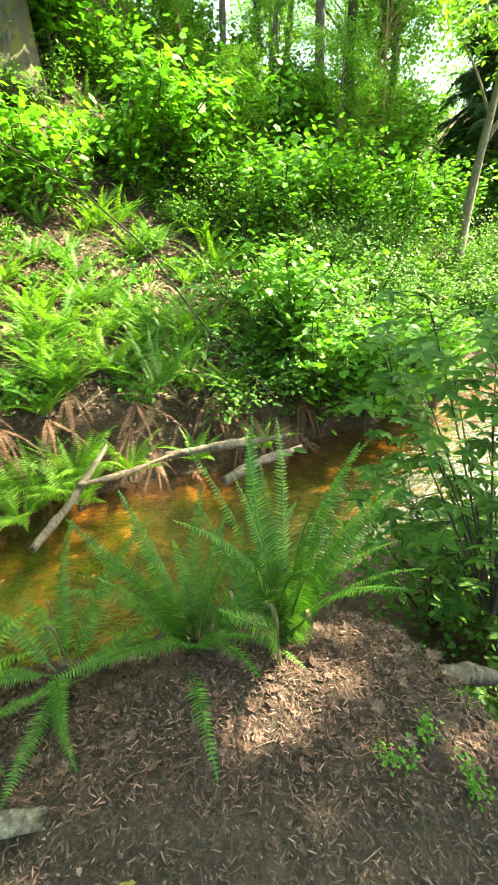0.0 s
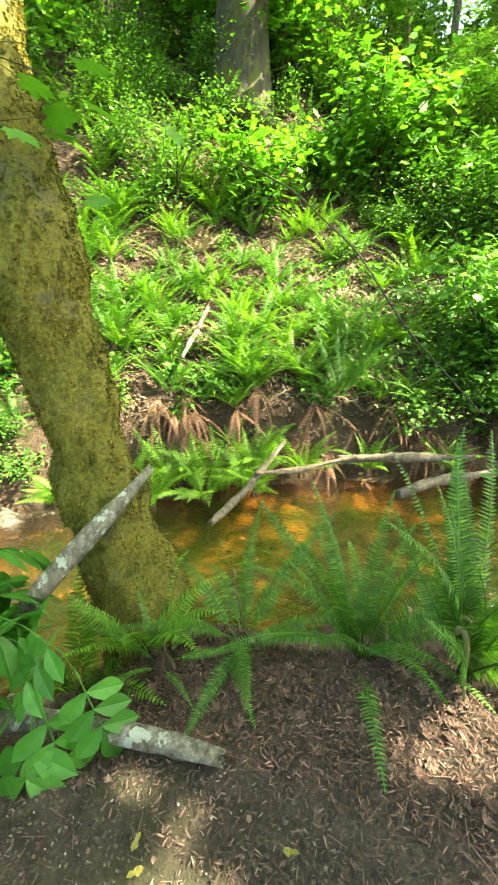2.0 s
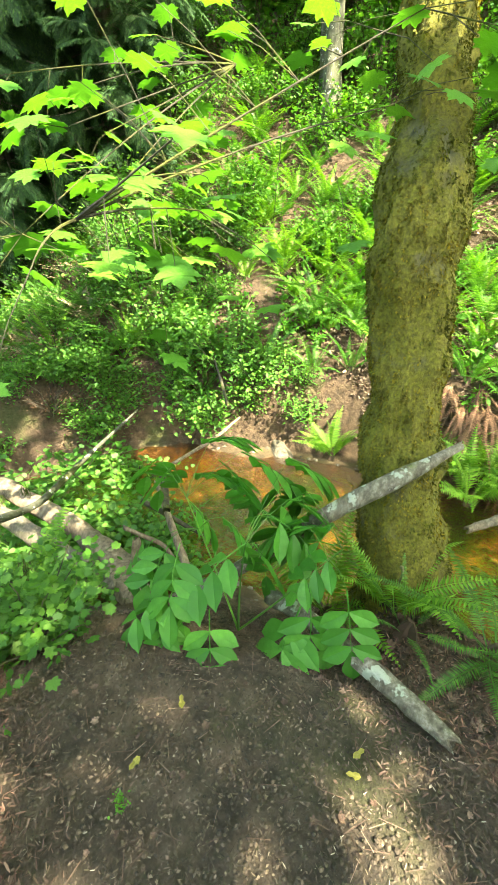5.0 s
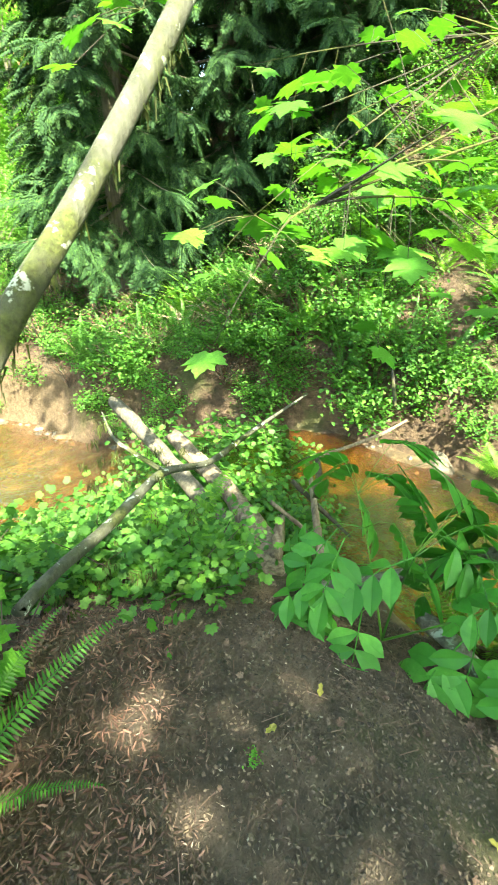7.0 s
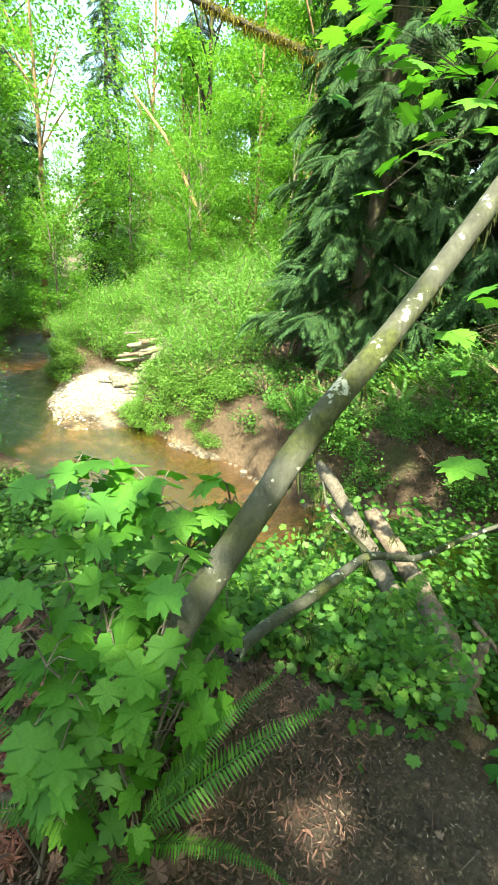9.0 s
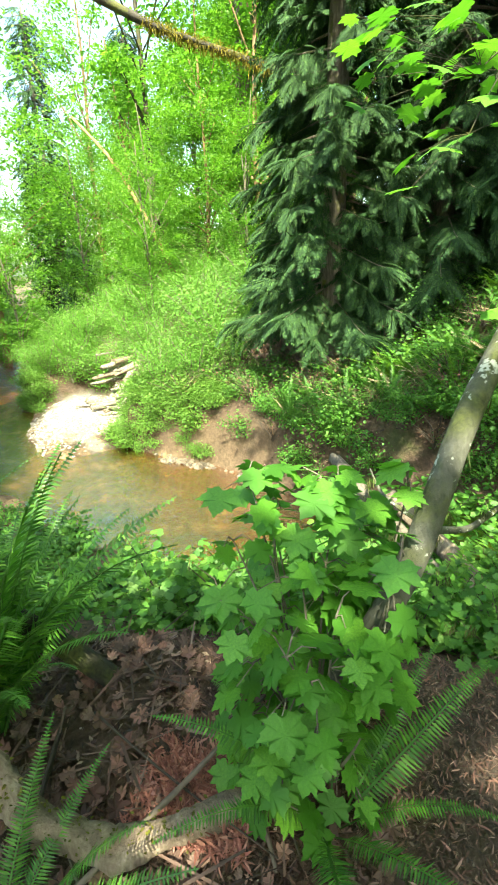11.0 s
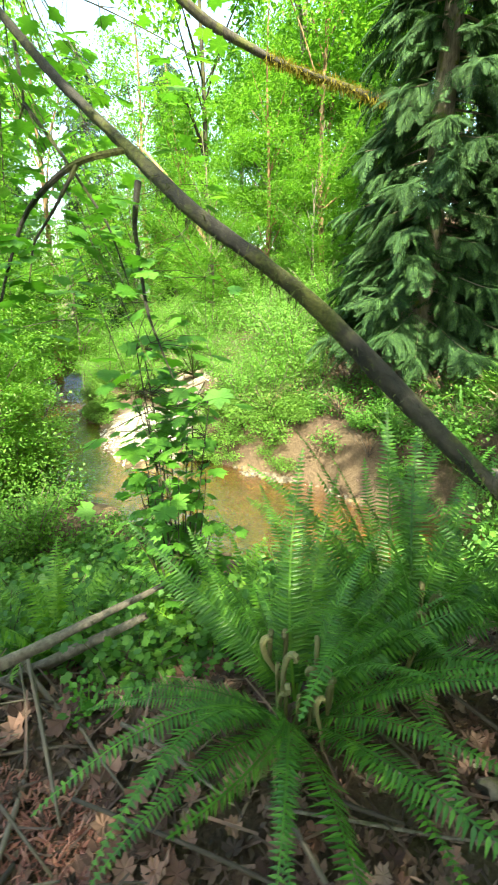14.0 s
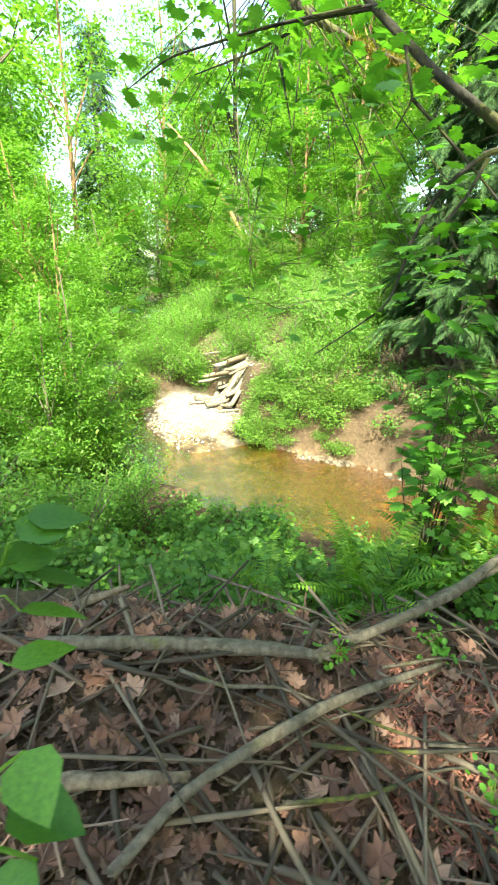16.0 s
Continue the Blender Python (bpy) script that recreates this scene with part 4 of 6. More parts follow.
# ---- the dark maple limb over the walk ----
dark = thing("maple_limb", pose(0, 0, 0), "dark leaning maple limb with drooping twigs and moss", "branch")
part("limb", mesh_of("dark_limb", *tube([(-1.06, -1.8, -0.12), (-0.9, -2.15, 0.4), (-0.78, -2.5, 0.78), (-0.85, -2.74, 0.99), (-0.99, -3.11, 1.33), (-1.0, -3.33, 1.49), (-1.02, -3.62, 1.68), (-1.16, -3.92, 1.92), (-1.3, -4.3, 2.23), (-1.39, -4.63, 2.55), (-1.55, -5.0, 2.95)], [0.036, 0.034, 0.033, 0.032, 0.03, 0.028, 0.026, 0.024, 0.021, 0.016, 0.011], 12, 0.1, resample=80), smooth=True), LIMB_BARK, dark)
limb_pts = np.array([(-0.52, -1.86, 0.28), (-0.63, -2.17, 0.53), (-0.75, -2.5, 0.78), (-0.85, -2.74, 0.99), (-0.99, -3.11, 1.33), (-1.0, -3.33, 1.49), (-1.02, -3.62, 1.68), (-1.16, -3.92, 1.92), (-1.3, -4.3, 2.23), (-1.39, -4.63, 2.55), (-1.55, -5.0, 2.95)])
lm = np.array([[np.interp(u, np.arange(len(limb_pts)), limb_pts[:, q]) for q in range(3)] for u in gl.uniform(2.0, 6.5, 1500)])
part("moss", mesh_of("limb_moss", *scatter(WISP, lm + gl.normal(0, 0.016, lm.shape) - np.array([0, 0, 0.012]), gl.uniform(0.012, 0.045, 1500), gl.uniform(0, 6.28, 1500), gl.normal(-0.8, 0.6, 1500), gl.normal(0, 0.5, 1500))), MOSS_OLIVE, dark, "ragged olive moss on the limb")["kind"] = "stuff"
twig_lines = [[(-1.158, -3.925, 1.919), (-1.05, -4.1, 1.87), (-0.97, -4.28, 1.71), (-0.91, -4.36, 1.5), (-0.84, -4.41, 1.27), (-0.74, -4.73, 1.04)], [(-1.04, -4.08, 1.85), (-0.97, -4.15, 1.7), (-0.93, -4.24, 1.58), (-0.87, -4.24, 1.43)], [(-1.03, -3.82, 1.78), (-0.97, -3.82, 1.63), (-0.87, -3.74, 1.32), (-0.82, -3.63, 1.1)], [(-1.28, -4.47, 2.37), (-1.21, -4.41, 2.13), (-1.18, -4.48, 1.99)], [(-1.21, -4.41, 2.13), (-1.12, -4.18, 1.89), (-1.03, -3.96, 1.64), (-0.93, -3.84, 1.42)], [(-1.39, -4.63, 2.55), (-1.39, -4.89, 2.54), (-1.38, -5.17, 2.44), (-1.36, -5.52, 2.36)], [(-1.42, -5.1, 2.49), (-1.35, -5.03, 2.26), (-1.3, -4.98, 2.08)], [(-1.23, -4.67, 2.49), (-1.22, -5.08, 2.46), (-1.16, -5.57, 2.37), (-1.16, -5.81, 2.26)]]
for k, tl in enumerate(twig_lines):
    r = 0.014 if k in (0, 2, 5) else 0.009
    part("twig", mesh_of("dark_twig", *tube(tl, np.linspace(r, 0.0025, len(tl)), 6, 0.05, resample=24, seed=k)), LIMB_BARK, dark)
DK_LEAF = mesh_of("limb_leaf", *LOBED_FINE, smooth=True)
gd = np.random.default_rng(9)
for k in range(270):
    tl = np.array(twig_lines[int(gd.integers(len(twig_lines)))])
    u = gd.uniform(0.25, 1.0) * (len(tl) - 1)
    p = np.array([np.interp(u, np.arange(len(tl)), tl[:, q]) for q in range(3)]) + gd.normal(0, 0.13, 3)
    part("leaf", DK_LEAF, MAPLE, dark, at=Matrix.Translation(p) @ Matrix.Rotation(gd.uniform(0, 6.28), 4, "Z") @ Matrix.Rotation(gd.normal(-0.3, 0.2), 4, "X") @ Matrix.Rotation(gd.normal(0, 0.25), 4, "Y") @ Matrix.Scale(gd.uniform(0.05, 0.09), 4))

# ---- shrubs close to the walk ----
def compound(n_pairs, ln, shape):
    """One leaf of paired leaflets on a stalk, hanging a little."""
    vs = [tube([(0, 0, 0), (0, ln * 0.5, 0.01), (0, ln, -0.03)], [0.003, 0.0025, 0.001], 4, 0.02, cap=False)]
    v, f = vs[0]
    f = np.concatenate([f[:, [0, 1, 2]], f[:, [0, 2, 3]]])
    pieces = [(v, f)]
    for k in range(n_pairs):
        y = ln * (0.35 + 0.55 * k / max(1, n_pairs - 1))
        for sg in (-1, 1):
            pieces.append(scatter(shape, np.array([[0, y, 0]]), [ln * 0.56], np.array([-sg * 1.05]), np.array([-0.25]), np.array([0.1 * sg])))
    pieces.append(scatter(shape, np.array([[0, ln, -0.02]]), [ln * 0.62], np.array([0.0]), np.array([-0.35]), np.array([0.0])))
    return joined(pieces)


WIDE = leaf_shape([(0, 0, 0), (0.08, 0.08, 0.03), (0.18, 0.25, 0.06), (0.27, 0.48, 0.06), (0.27, 0.66, 0.03), (0.18, 0.84, -0.01), (0.07, 0.97, -0.05), (0, 1.08, -0.09)])
ELDER_LEAF = mesh_of("elder_leaf", *compound(3, 0.24, WIDE))
MAPLE_LEAF = mesh_of("maple_leaf", *LOBED_FINE, smooth=True)
WHORL = mesh_of("whorl_leaf", *joined([scatter(OVAL, np.zeros((6, 3)), np.array([0.11, 0.10, 0.11, 0.09, 0.1, 0.09]), np.linspace(0, 6.28, 6, endpoint=False), np.full(6, -0.15), np.zeros(6))]))


def leafy(name, root, spots, leaf, mats, size, label, seed, twig=0.004, tilt=-0.45, category="shrub"):
    """A shrub with one stem to each of its leaves' places, every leaf a part."""
    g = np.random.default_rng(seed)
    base = thing(name, pose(*root), label, category)
    r = np.array(root)
    q_all = np.array(spots) - r
    mains = []
    for k in g.permutation(len(q_all))[:max(3, len(q_all) // 9)]:
        end = q_all[k]
        t = np.linspace(0, 1, 9)[:, None]
        bow = np.array([0, 0, 0.06 * np.linalg.norm(end)]) + g.normal(0, 0.03, 3)
        line = end * t + bow * (t * (1 - t) * 4) * 0.5
        mains.append(line)
        part("stem", mesh_of("stem", *tube(line, np.linspace(twig * 1.5, twig * 0.6, 9), 5, 0.04, cap=False)), mats[0], base)
    nodes = np.concatenate([l[2:] for l in mains])
    stalks = []
    for q in q_all:
        d = np.linalg.norm(nodes - q, axis=1)
        a = nodes[int(d.argmin())]
        away = q - a if d.min() > 0.02 else g.normal(0, 1, 3)
        if d.min() > 0.02:
            stalks.append(tube([tuple(a), tuple((a + q) / 2 + np.array([0, 0, 0.02])), tuple(q)], [twig * 0.6, twig * 0.45, twig * 0.35], 4, 0.02, cap=False))
        part("leaf", leaf, mats[1], base, at=Matrix.Translation(q) @ Matrix.Rotation(math.atan2(-away[0], away[1]) + g.normal(0, 0.6), 4, "Z") @ Matrix.Rotation(tilt + g.normal(0, 0.2), 4, "X") @ Matrix.Rotation(g.normal(0, 0.25), 4, "Y") @ Matrix.Scale(size * g.uniform(0.75, 1.2), 4))
    if stalks:
        part("leaf_stalk", mesh_of("leaf_stalk", *joined(stalks)), mats[0], base)["kind"] = "stuff"
    return base


def more(spots):
    return list(spots) + [tuple(np.array(p) + gq.normal(0, 0.16, 3)) for p in spots * 3]


gq = np.random.default_rng(48)
sapling_spots = []
while len(sapling_spots) < 380:
    c = np.array([gq.uniform(-1.25, -0.60), gq.uniform(-1.55, -0.85), gq.uniform(0.08, 1.0)])
    if c[2] < 1.05 - 1.2 * abs(c[0] + 1.0) and (c[0] + 0.97) ** 2 / 0.10 + (c[1] + 1.17) ** 2 / 0.062 < 1.0:
        sapling_spots.append(tuple(c))
bush_spots = []
while len(bush_spots) < 330:
    c = np.array([gq.uniform(0.6, 2.1), gq.uniform(1.6, 2.9), gq.uniform(-0.75, 1.1)])
    if c[0] > 0.62 + 0.28 * abs(c[2] - 0.75) + 0.15 * gq.normal() and c[2] > land(c[0], c[1]) + 0.08 and (c[0] - 1.35) ** 2 / 0.55 + (c[1] - 2.3) ** 2 / 0.4 < 1.0:
        bush_spots.append(tuple(c))
elder_spots = [(p[0] - 0.13, p[1] + 0.06, p[2] + 0.15) for p in [(-1.62, 0.34, 0.35), (-1.63, 0.17, 0.26), (-1.36, 0.35, 0.27), (-1.2, 0.36, 0.25), (-1.28, 0.23, 0.21), (-1.46, 0.16, 0.21), (-1.39, -0.01, 0.11), (-1.2, 0.01, 0.06), (-1.15, 0.26, 0.17), (-1.2, 0.56, 0.27), (-1.04, 0.54, 0.21), (-0.95, 0.54, 0.18), (-0.92, 0.39, 0.06), (-1.33, 0.56, 0.26), (-1.08, 0.08, -0.0), (-1.11, 0.47, 0.23)]]
elder_spots += [tuple(np.array(p) + gq.normal(0, 0.06, 3)) for p in elder_spots]
leafy("elder_bush", (-1.25, 0.28, -0.08), elder_spots, ELDER_LEAF, (FERN, ELDER), 0.98, "young elder with large drooping compound leaves beside the path", 41, 0.0035, -0.75)
leafy("maple_sapling", (-0.85, -1.1, 0.02), sapling_spots, MAPLE_LEAF, (BARK, MAPLE), 0.076, "maple sapling with bright lobed leaves at the path's edge", 42)
leafy("maple_spray", (-3.18, 1.27, 2.18), more([(-2.51, -0.4, 1.17), (-2.64, -0.11, 1.27), (-2.81, 0.05, 1.4), (-2.89, 0.37, 1.44), (-3.12, 0.01, 1.73), (-3.07, 0.43, 1.75), (-3.25, 0.72, 1.93), (-2.78, 0.79, 1.55), (-2.73, 1.02, 1.54), (-3.33, 0.29, 1.96), (-2.57, 0.67, 1.17), (-2.44, 0.98, 1.22), (-2.8, 0.49, 1.3), (-3.14, 0.97, 1.81), (-3.02, 1.15, 1.86), (-3.51, 0.71, 2.18), (-3.35, 1.04, 2.2), (-3.38, 0.01, 1.97), (-2.93, 0.14, 1.63), (-2.85, 0.51, 1.6)]), MAPLE_LEAF, (BARK_DARK, MAPLE), 0.15, "overhanging spray of sunlit maple leaves", 43, 0.0035, -0.25, "branch")
leafy("maple_spray", (-2.0, 0.02, 1.34), more([(-1.82, 0.19, 1.26), (-1.72, 0.27, 1.21), (-1.85, 0.42, 1.38), (-2.04, 0.24, 1.45), (-1.85, 0.52, 1.26), (-1.75, 0.06, 1.22), (-2.35, 0.4, 1.92), (-2.29, 0.76, 2.03), (-1.76, 1.29, 2.05), (-1.83, 1.08, 1.9), (-1.58, 1.18, 1.85), (-1.52, 1.31, 1.92), (-1.45, 1.58, 1.9), (-2.1, 1.04, 2.05), (-2.07, 0.36, 1.41)]), MAPLE_LEAF, (BARK_DARK, MAPLE), 0.12, "overhanging spray of green maple leaves above the path", 44, 0.0035, -0.2, "branch")
leafy("maple_spray", (-3.1, -0.37, 2.52), more([(-2.86, -1.16, 2.37), (-2.92, -1.02, 2.43), (-3.03, -0.86, 2.36), (-3.08, -0.71, 2.4), (-3.01, -0.6, 2.43), (-2.88, -0.82, 2.23), (-3.09, -0.51, 2.3), (-3.05, -0.75, 2.09), (-2.9, -0.71, 1.97), (-2.95, -0.99, 2.48), (-3.17, -0.63, 2.56)]), MAPLE_LEAF, (BARK_DARK, MAPLE), 0.13, "spray of maple leaves hanging in front of the cedar", 45, 0.0035, -0.25, "branch")
leafy("salal_bush", (1.35, 1.75, -0.5), bush_spots, WHORL, (BARK_DARK, BRUSH), 1.0, "leafy dark green shrub leaning over the stream's edge", 46, 0.005, -0.2)
leafy("maple_spray", (-1.93, -5.3, 3.09), more([(-1.78, -5.33, 2.73), (-1.79, -5.07, 2.56), (-1.79, -5.32, 2.45), (-1.75, -4.87, 2.32), (-1.72, -5.17, 2.17), (-1.84, -4.6, 2.62), (-1.93, -4.41, 2.73), (-1.68, -5.49, 2.01), (-1.68, -4.99, 1.93), (-1.63, -5.33, 1.76), (-1.77, -4.71, 1.95), (-1.78, -4.43, 2.36), (-1.94, -4.13, 2.53), (-1.93, -3.88, 2.61), (-1.57, -4.19, 1.62), (-1.54, -4.49, 1.49), (-1.6, -5.12, 1.53), (-1.15, -3.89, 1.18), (-1.03, -3.99, 0.93), (-1.02, -3.82, 0.78), (-0.92, -3.85, 0.56), (-0.83, -4.07, 0.49)]), MAPLE_LEAF, (BARK_DARK, MAPLE), 0.10, "layered spray of maple leaves above the stream view", 50, 0.003, -0.15, "branch")
young_spots = []
while len(young_spots) < 300:
    c = np.array([gq.normal(-1.42, 0.12), gq.normal(-3.96, 0.13), 0.14 * round(gq.uniform(-0.4, 1.3) / 0.14) + gq.normal(0, 0.025)])
    if c[2] < 1.3 - 1.5 * abs(c[1] + 3.96):
        young_spots.append(tuple(c))
leafy("maple_sapling", (-1.42, -3.97, land(-1.42, -3.97)), young_spots, MAPLE_LEAF, (BARK_DARK, MAPLE), 0.085, "slender maple sapling with tiers of leaves on the slope", 66, 0.005, -0.2)
tier_spots = []
while len(tier_spots) < 210:
    c = np.array([gq.uniform(-2.6, -1.5), gq.uniform(-6.3, -3.9), 0.0])
    c[2] = 1.25 + 0.2 * int(gq.uniform(0, 8)) + gq.normal(0, 0.04) - 0.25 * (c[0] + 2.0)
    tier_spots.append(tuple(c))
leafy("maple_spray", (-1.93, -5.0, 3.2), tier_spots, MAPLE_LEAF, (BARK_DARK, MAPLE), 0.10, "tiers of thin sunlit maple leaves hanging over the bank", 67, 0.003, -0.15, "branch")
leafy("dogwood_sprig", (0.99, -5.13, 0.41), [(0.7, -5.1, 0.95), (0.75, -5.08, 0.94), (0.8, -5.06, 0.82), (0.87, -5.03, 0.77), (0.74, -5.08, 0.85), (0.94, -4.96, 0.68), (0.98, -4.97, 0.61), (1.02, -4.89, 0.58), (0.78, -5.1, 0.9), (0.6, -5.13, 0.94)], mesh_of("broad_leaf", *BROAD, smooth=True), (FERN_BRIGHT, FERN), 0.12, "broad-leaved sprig close beside the walker", 47, 0.005, -0.3)

# ---- ferns ----
fern("sword_fern", 0.13, 1.15, None, 0.80, 26, SWORD[:2], "green sword fern with upright fronds above the stream", 51, dead=3, hooks=4)
fern("sword_fern", -0.24, 1.30, None, 0.80, 24, SWORD[:3], "green sword fern leaning its fronds out over the stream", 52, low=0.1, dead=2, hooks=3)
fern("sword_fern", -0.70, 1.10, None, 0.62, 11, SWORD, "low sword fern spreading flat over the leaf litter", 53, low=0.6, dead=3, hooks=2)
fern("sword_fern", -1.05, 0.90, None, 0.5, 13, LADY, "small bright fern growing at the mossy trunk's foot", 54, hooks=2)
fern("sword_fern", -1.28, 0.78, None, 0.5, 9, LADY, "bright fern tuft under the leaning dead limb", 55)
fern("sword_fern", -0.92, 0.86, None, 0.36, 6, SWORD, "small dark sword fern beside the fallen log", 56, low=0.7)
fern("sword_fern", -0.74, -2.17, None, 1.02, 46, SWORD[:2], "large dark sword fern with tall arching fronds", 57, low=0.0, dead=6, hooks=4)
fern("sword_fern", -0.80, -2.72, None, 1.0, 30, SWORD[:3], "dark sword fern crowding its taller neighbour on the slope", 65, low=0.1, dead=6, hooks=5)
fern("sword_fern", -0.42, -3.08, None, 0.86, 36, SWORD, "large sword fern with many curled fiddleheads", 58, low=0.25, dead=8, hooks=16)
fern("sword_fern", -0.30, -1.75, None, 0.55, 8, SWORD, "sword fern sprawling by the curved root", 59, low=0.8)
fern("sword_fern", -0.74, -1.08, None, 0.62, 10, SWORD[1:3], "bright fern under the maple sapling", 60, low=0.4)
fern("lady_fern", -0.75, -4.35, None, 0.72, 12, LADY, "pale green lady fern on the slope below the sticks", 61)
fern("lady_fern", -1.15, -5.0, None, 0.75, 12, LADY, "pale green lady fern above the stream", 62)
fern("lady_fern", -1.2, -3.75, None, 0.8, 12, LADY, "feathery lady fern on the slope below the sticks", 63)
for k, (fx, fy, s) in enumerate([(-2.5, 4.3, 1.0), (-2.1, 4.5, 0.95), (-2.9, 3.9, 0.95), (-1.5, 4.75, 0.7), (-3.3, 3.6, 0.8), (-2.4, 3.8, 0.8), (-1.9, 4.1, 0.8), (-2.9, 3.4, 0.75), (-0.7, 5.1, 0.6), (0.2, 5.5, 0.6), (-3.9, 3.1, 0.7)]):
    fern("lady_fern", fx, fy, max(land(fx, fy), -1.35), s, 15, LADY, "sunlit lady fern at the foot of the far bank", 70 + k, "stream edge ferns")
gf = np.random.default_rng(17)


def tuft_master(seed, n):
    """The fronds of one whole fern in one mesh."""
    g = np.random.default_rng(seed)
    pieces = []
    for k in range(n):
        v, f = frond(1.0, 30, 0.09, 0.017, g.uniform(0.2, 0.6), g.uniform(1.1, 1.8), seed + k)
        m = Matrix.Rotation(k / n * 6.283 + g.uniform(-0.3, 0.3), 3, "Z") @ Matrix.Rotation(-g.uniform(0, 0.3), 3, "X")
        pieces.append((v @ np.array(m).T * g.uniform(0.75, 1.1), f))
    return mesh_of("fern_tuft", *joined(pieces))


TUFT = [tuft_master(s, 13) for s in (2100, 2200, 2300)]
# copies in a lighter green, colour that stands in for sun on the slope
TUFT += [me.copy() for me in TUFT]
for k, me in enumerate(TUFT):
    me.materials.append(FERN if k < 3 else FERN_BRIGHT)
STRAW = dead_mat("bleached_fern", [(0.0, (0.20, 0.14, 0.08)), (0.5, (0.34, 0.26, 0.16)), (1.0, (0.50, 0.41, 0.28))])
STRAW_TUFT = [tuft_master(s, 9) for s in (2400, 2500)]


def far_fern(x, y, size, k):
    base = thing("sword_fern", pose(x, y, land(x, y), 0, 0, k * 71) @ Matrix.Scale(size, 4), "sword fern growing on the far slope", "fern", "far slope ferns")
    part("crown", CROWN, CROWN_SCALES, base)
    part("fronds", TUFT[(k * 5) % 6], FERN, base)["kind"] = "stuff"


for k in range(90):
    fx = gf.uniform(-7.5, 1.5)
    fy = 5.0 + 0.45 * fx + gf.uniform(-0.3, 3.2) + (1.2 if fx < -4 else 0)
    e1, w1, s1 = stream_at(np.array([fx]), np.array([fy]))
    if s1[0] < 0 and e1[0] > 0.3:
        far_fern(fx, fy, gf.uniform(0.6, 1.05), 500 + k)
count = 0
while count < 160:
    fx, fy = gf.uniform(-10.5, 4.5), gf.uniform(-3.5, 13.0)
    e1, w1, s1 = stream_at(np.array([fx]), np.array([fy]))
    if s1[0] > 0 or e1[0] < 0.35 or e1[0] > 7.0 or gf.random() > math.exp(-e1[0] / 4.0) + 0.25:
        continue
    count += 1
    if e1[0] > 1.5:
        far_fern(fx, fy, gf.uniform(0.7, 1.2), count)
        continue
    fern("sword_fern", fx, fy, None, gf.uniform(0.65, 1.15), 13 if e1[0] < 2.0 else 9, SWORD, "sword fern growing on the far slope", 100 + count, "far slope ferns", low=0.25, dead=1 if e1[0] < 3 else 0)
for k in range(22):
    fx, fy = gf.uniform(-6.0, -1.2), gf.uniform(-7.5, 1.2)
    e1, w1, s1 = stream_at(np.array([fx]), np.array([fy]))
    if s1[0] > 0 and e1[0] > 0.3 and (fx < -2.0 or fy < -1.5):
        fern("lady_fern", fx, fy, None, gf.uniform(0.45, 0.8), 10, LADY, "lady fern on the slope down to the stream", 200 + k, "near slope ferns")
for k in range(90):
    fx, fy = (gf.uniform(-5.4, -0.4), gf.uniform(4.6, 9.4)) if k < 45 else (gf.uniform(-9.0, -4.8), gf.uniform(-0.5, 6.5))
    e1, w1, s1 = stream_at(np.array([fx]), np.array([fy]))
    if s1[0] < 0 and e1[0] > 0.35:
        far_fern(fx, fy, gf.uniform(0.6, 1.1), 800 + k)
for k in range(46):
    fx, fy = gf.uniform(-4.6, 0.2), gf.uniform(4.6, 8.6)
    e1, w1, s1 = stream_at(np.array([fx]), np.array([fy]))
    if s1[0] < 0 and e1[0] > 0.3:
        pale = thing("dead_fern", pose(fx, fy, land(fx, fy) - 0.05, 0, 0, k * 71) @ Matrix.Scale(gf.uniform(0.4, 0.75), 4), "bleached dead fern lying on the sunlit slope", "fern", "bleached ferns on the slope")
        part("fronds", STRAW_TUFT[k % 2], STRAW, pale)["kind"] = "stuff"
BROWN_TUFT = [me.copy() for me in STRAW_TUFT]
for k in range(60):
    fx, fy = gf.uniform(-12.5, -6.2), gf.uniform(-2.8, 2.2)
    e1, w1, s1 = stream_at(np.array([fx]), np.array([fy]))
    if s1[0] < 0 and e1[0] > 0.5:
        brown = thing("dead_fern", pose(fx, fy, land(fx, fy) - 0.05, 0, 0, k * 71) @ Matrix.Scale(gf.uniform(0.5, 0.9), 4), "red-brown dead fern on the bank under the cedars", "fern", "dead ferns under the cedars")
        part("fronds", BROWN_TUFT[k % 2], DRY_FERN, brown)["kind"] = "stuff"
# withered fronds that hang from the undercut bank
for k in range(26):
    u = gf.uniform(0, 1)
    fx, fy = -3.4 + 4.4 * u, 4.25 + 1.75 * u + gf.normal(0, 0.16)
    hang = thing("dead_fern", pose(fx, fy, land(fx, fy + 0.25) + 0.02), "hanging curtain of withered brown fern fronds on the bank", "fern", "withered ferns on the bank")
    for q in range(9):
        part("dry_frond", DEAD[q % 2], DRY_FERN, hang, at=Matrix.Rotation(math.pi + 0.45 + gf.normal(0, 0.7), 4, "Z") @ Matrix.Rotation(gf.uniform(0.0, 0.5), 4, "X") @ Matrix.Scale(gf.uniform(0.45, 0.85), 4))

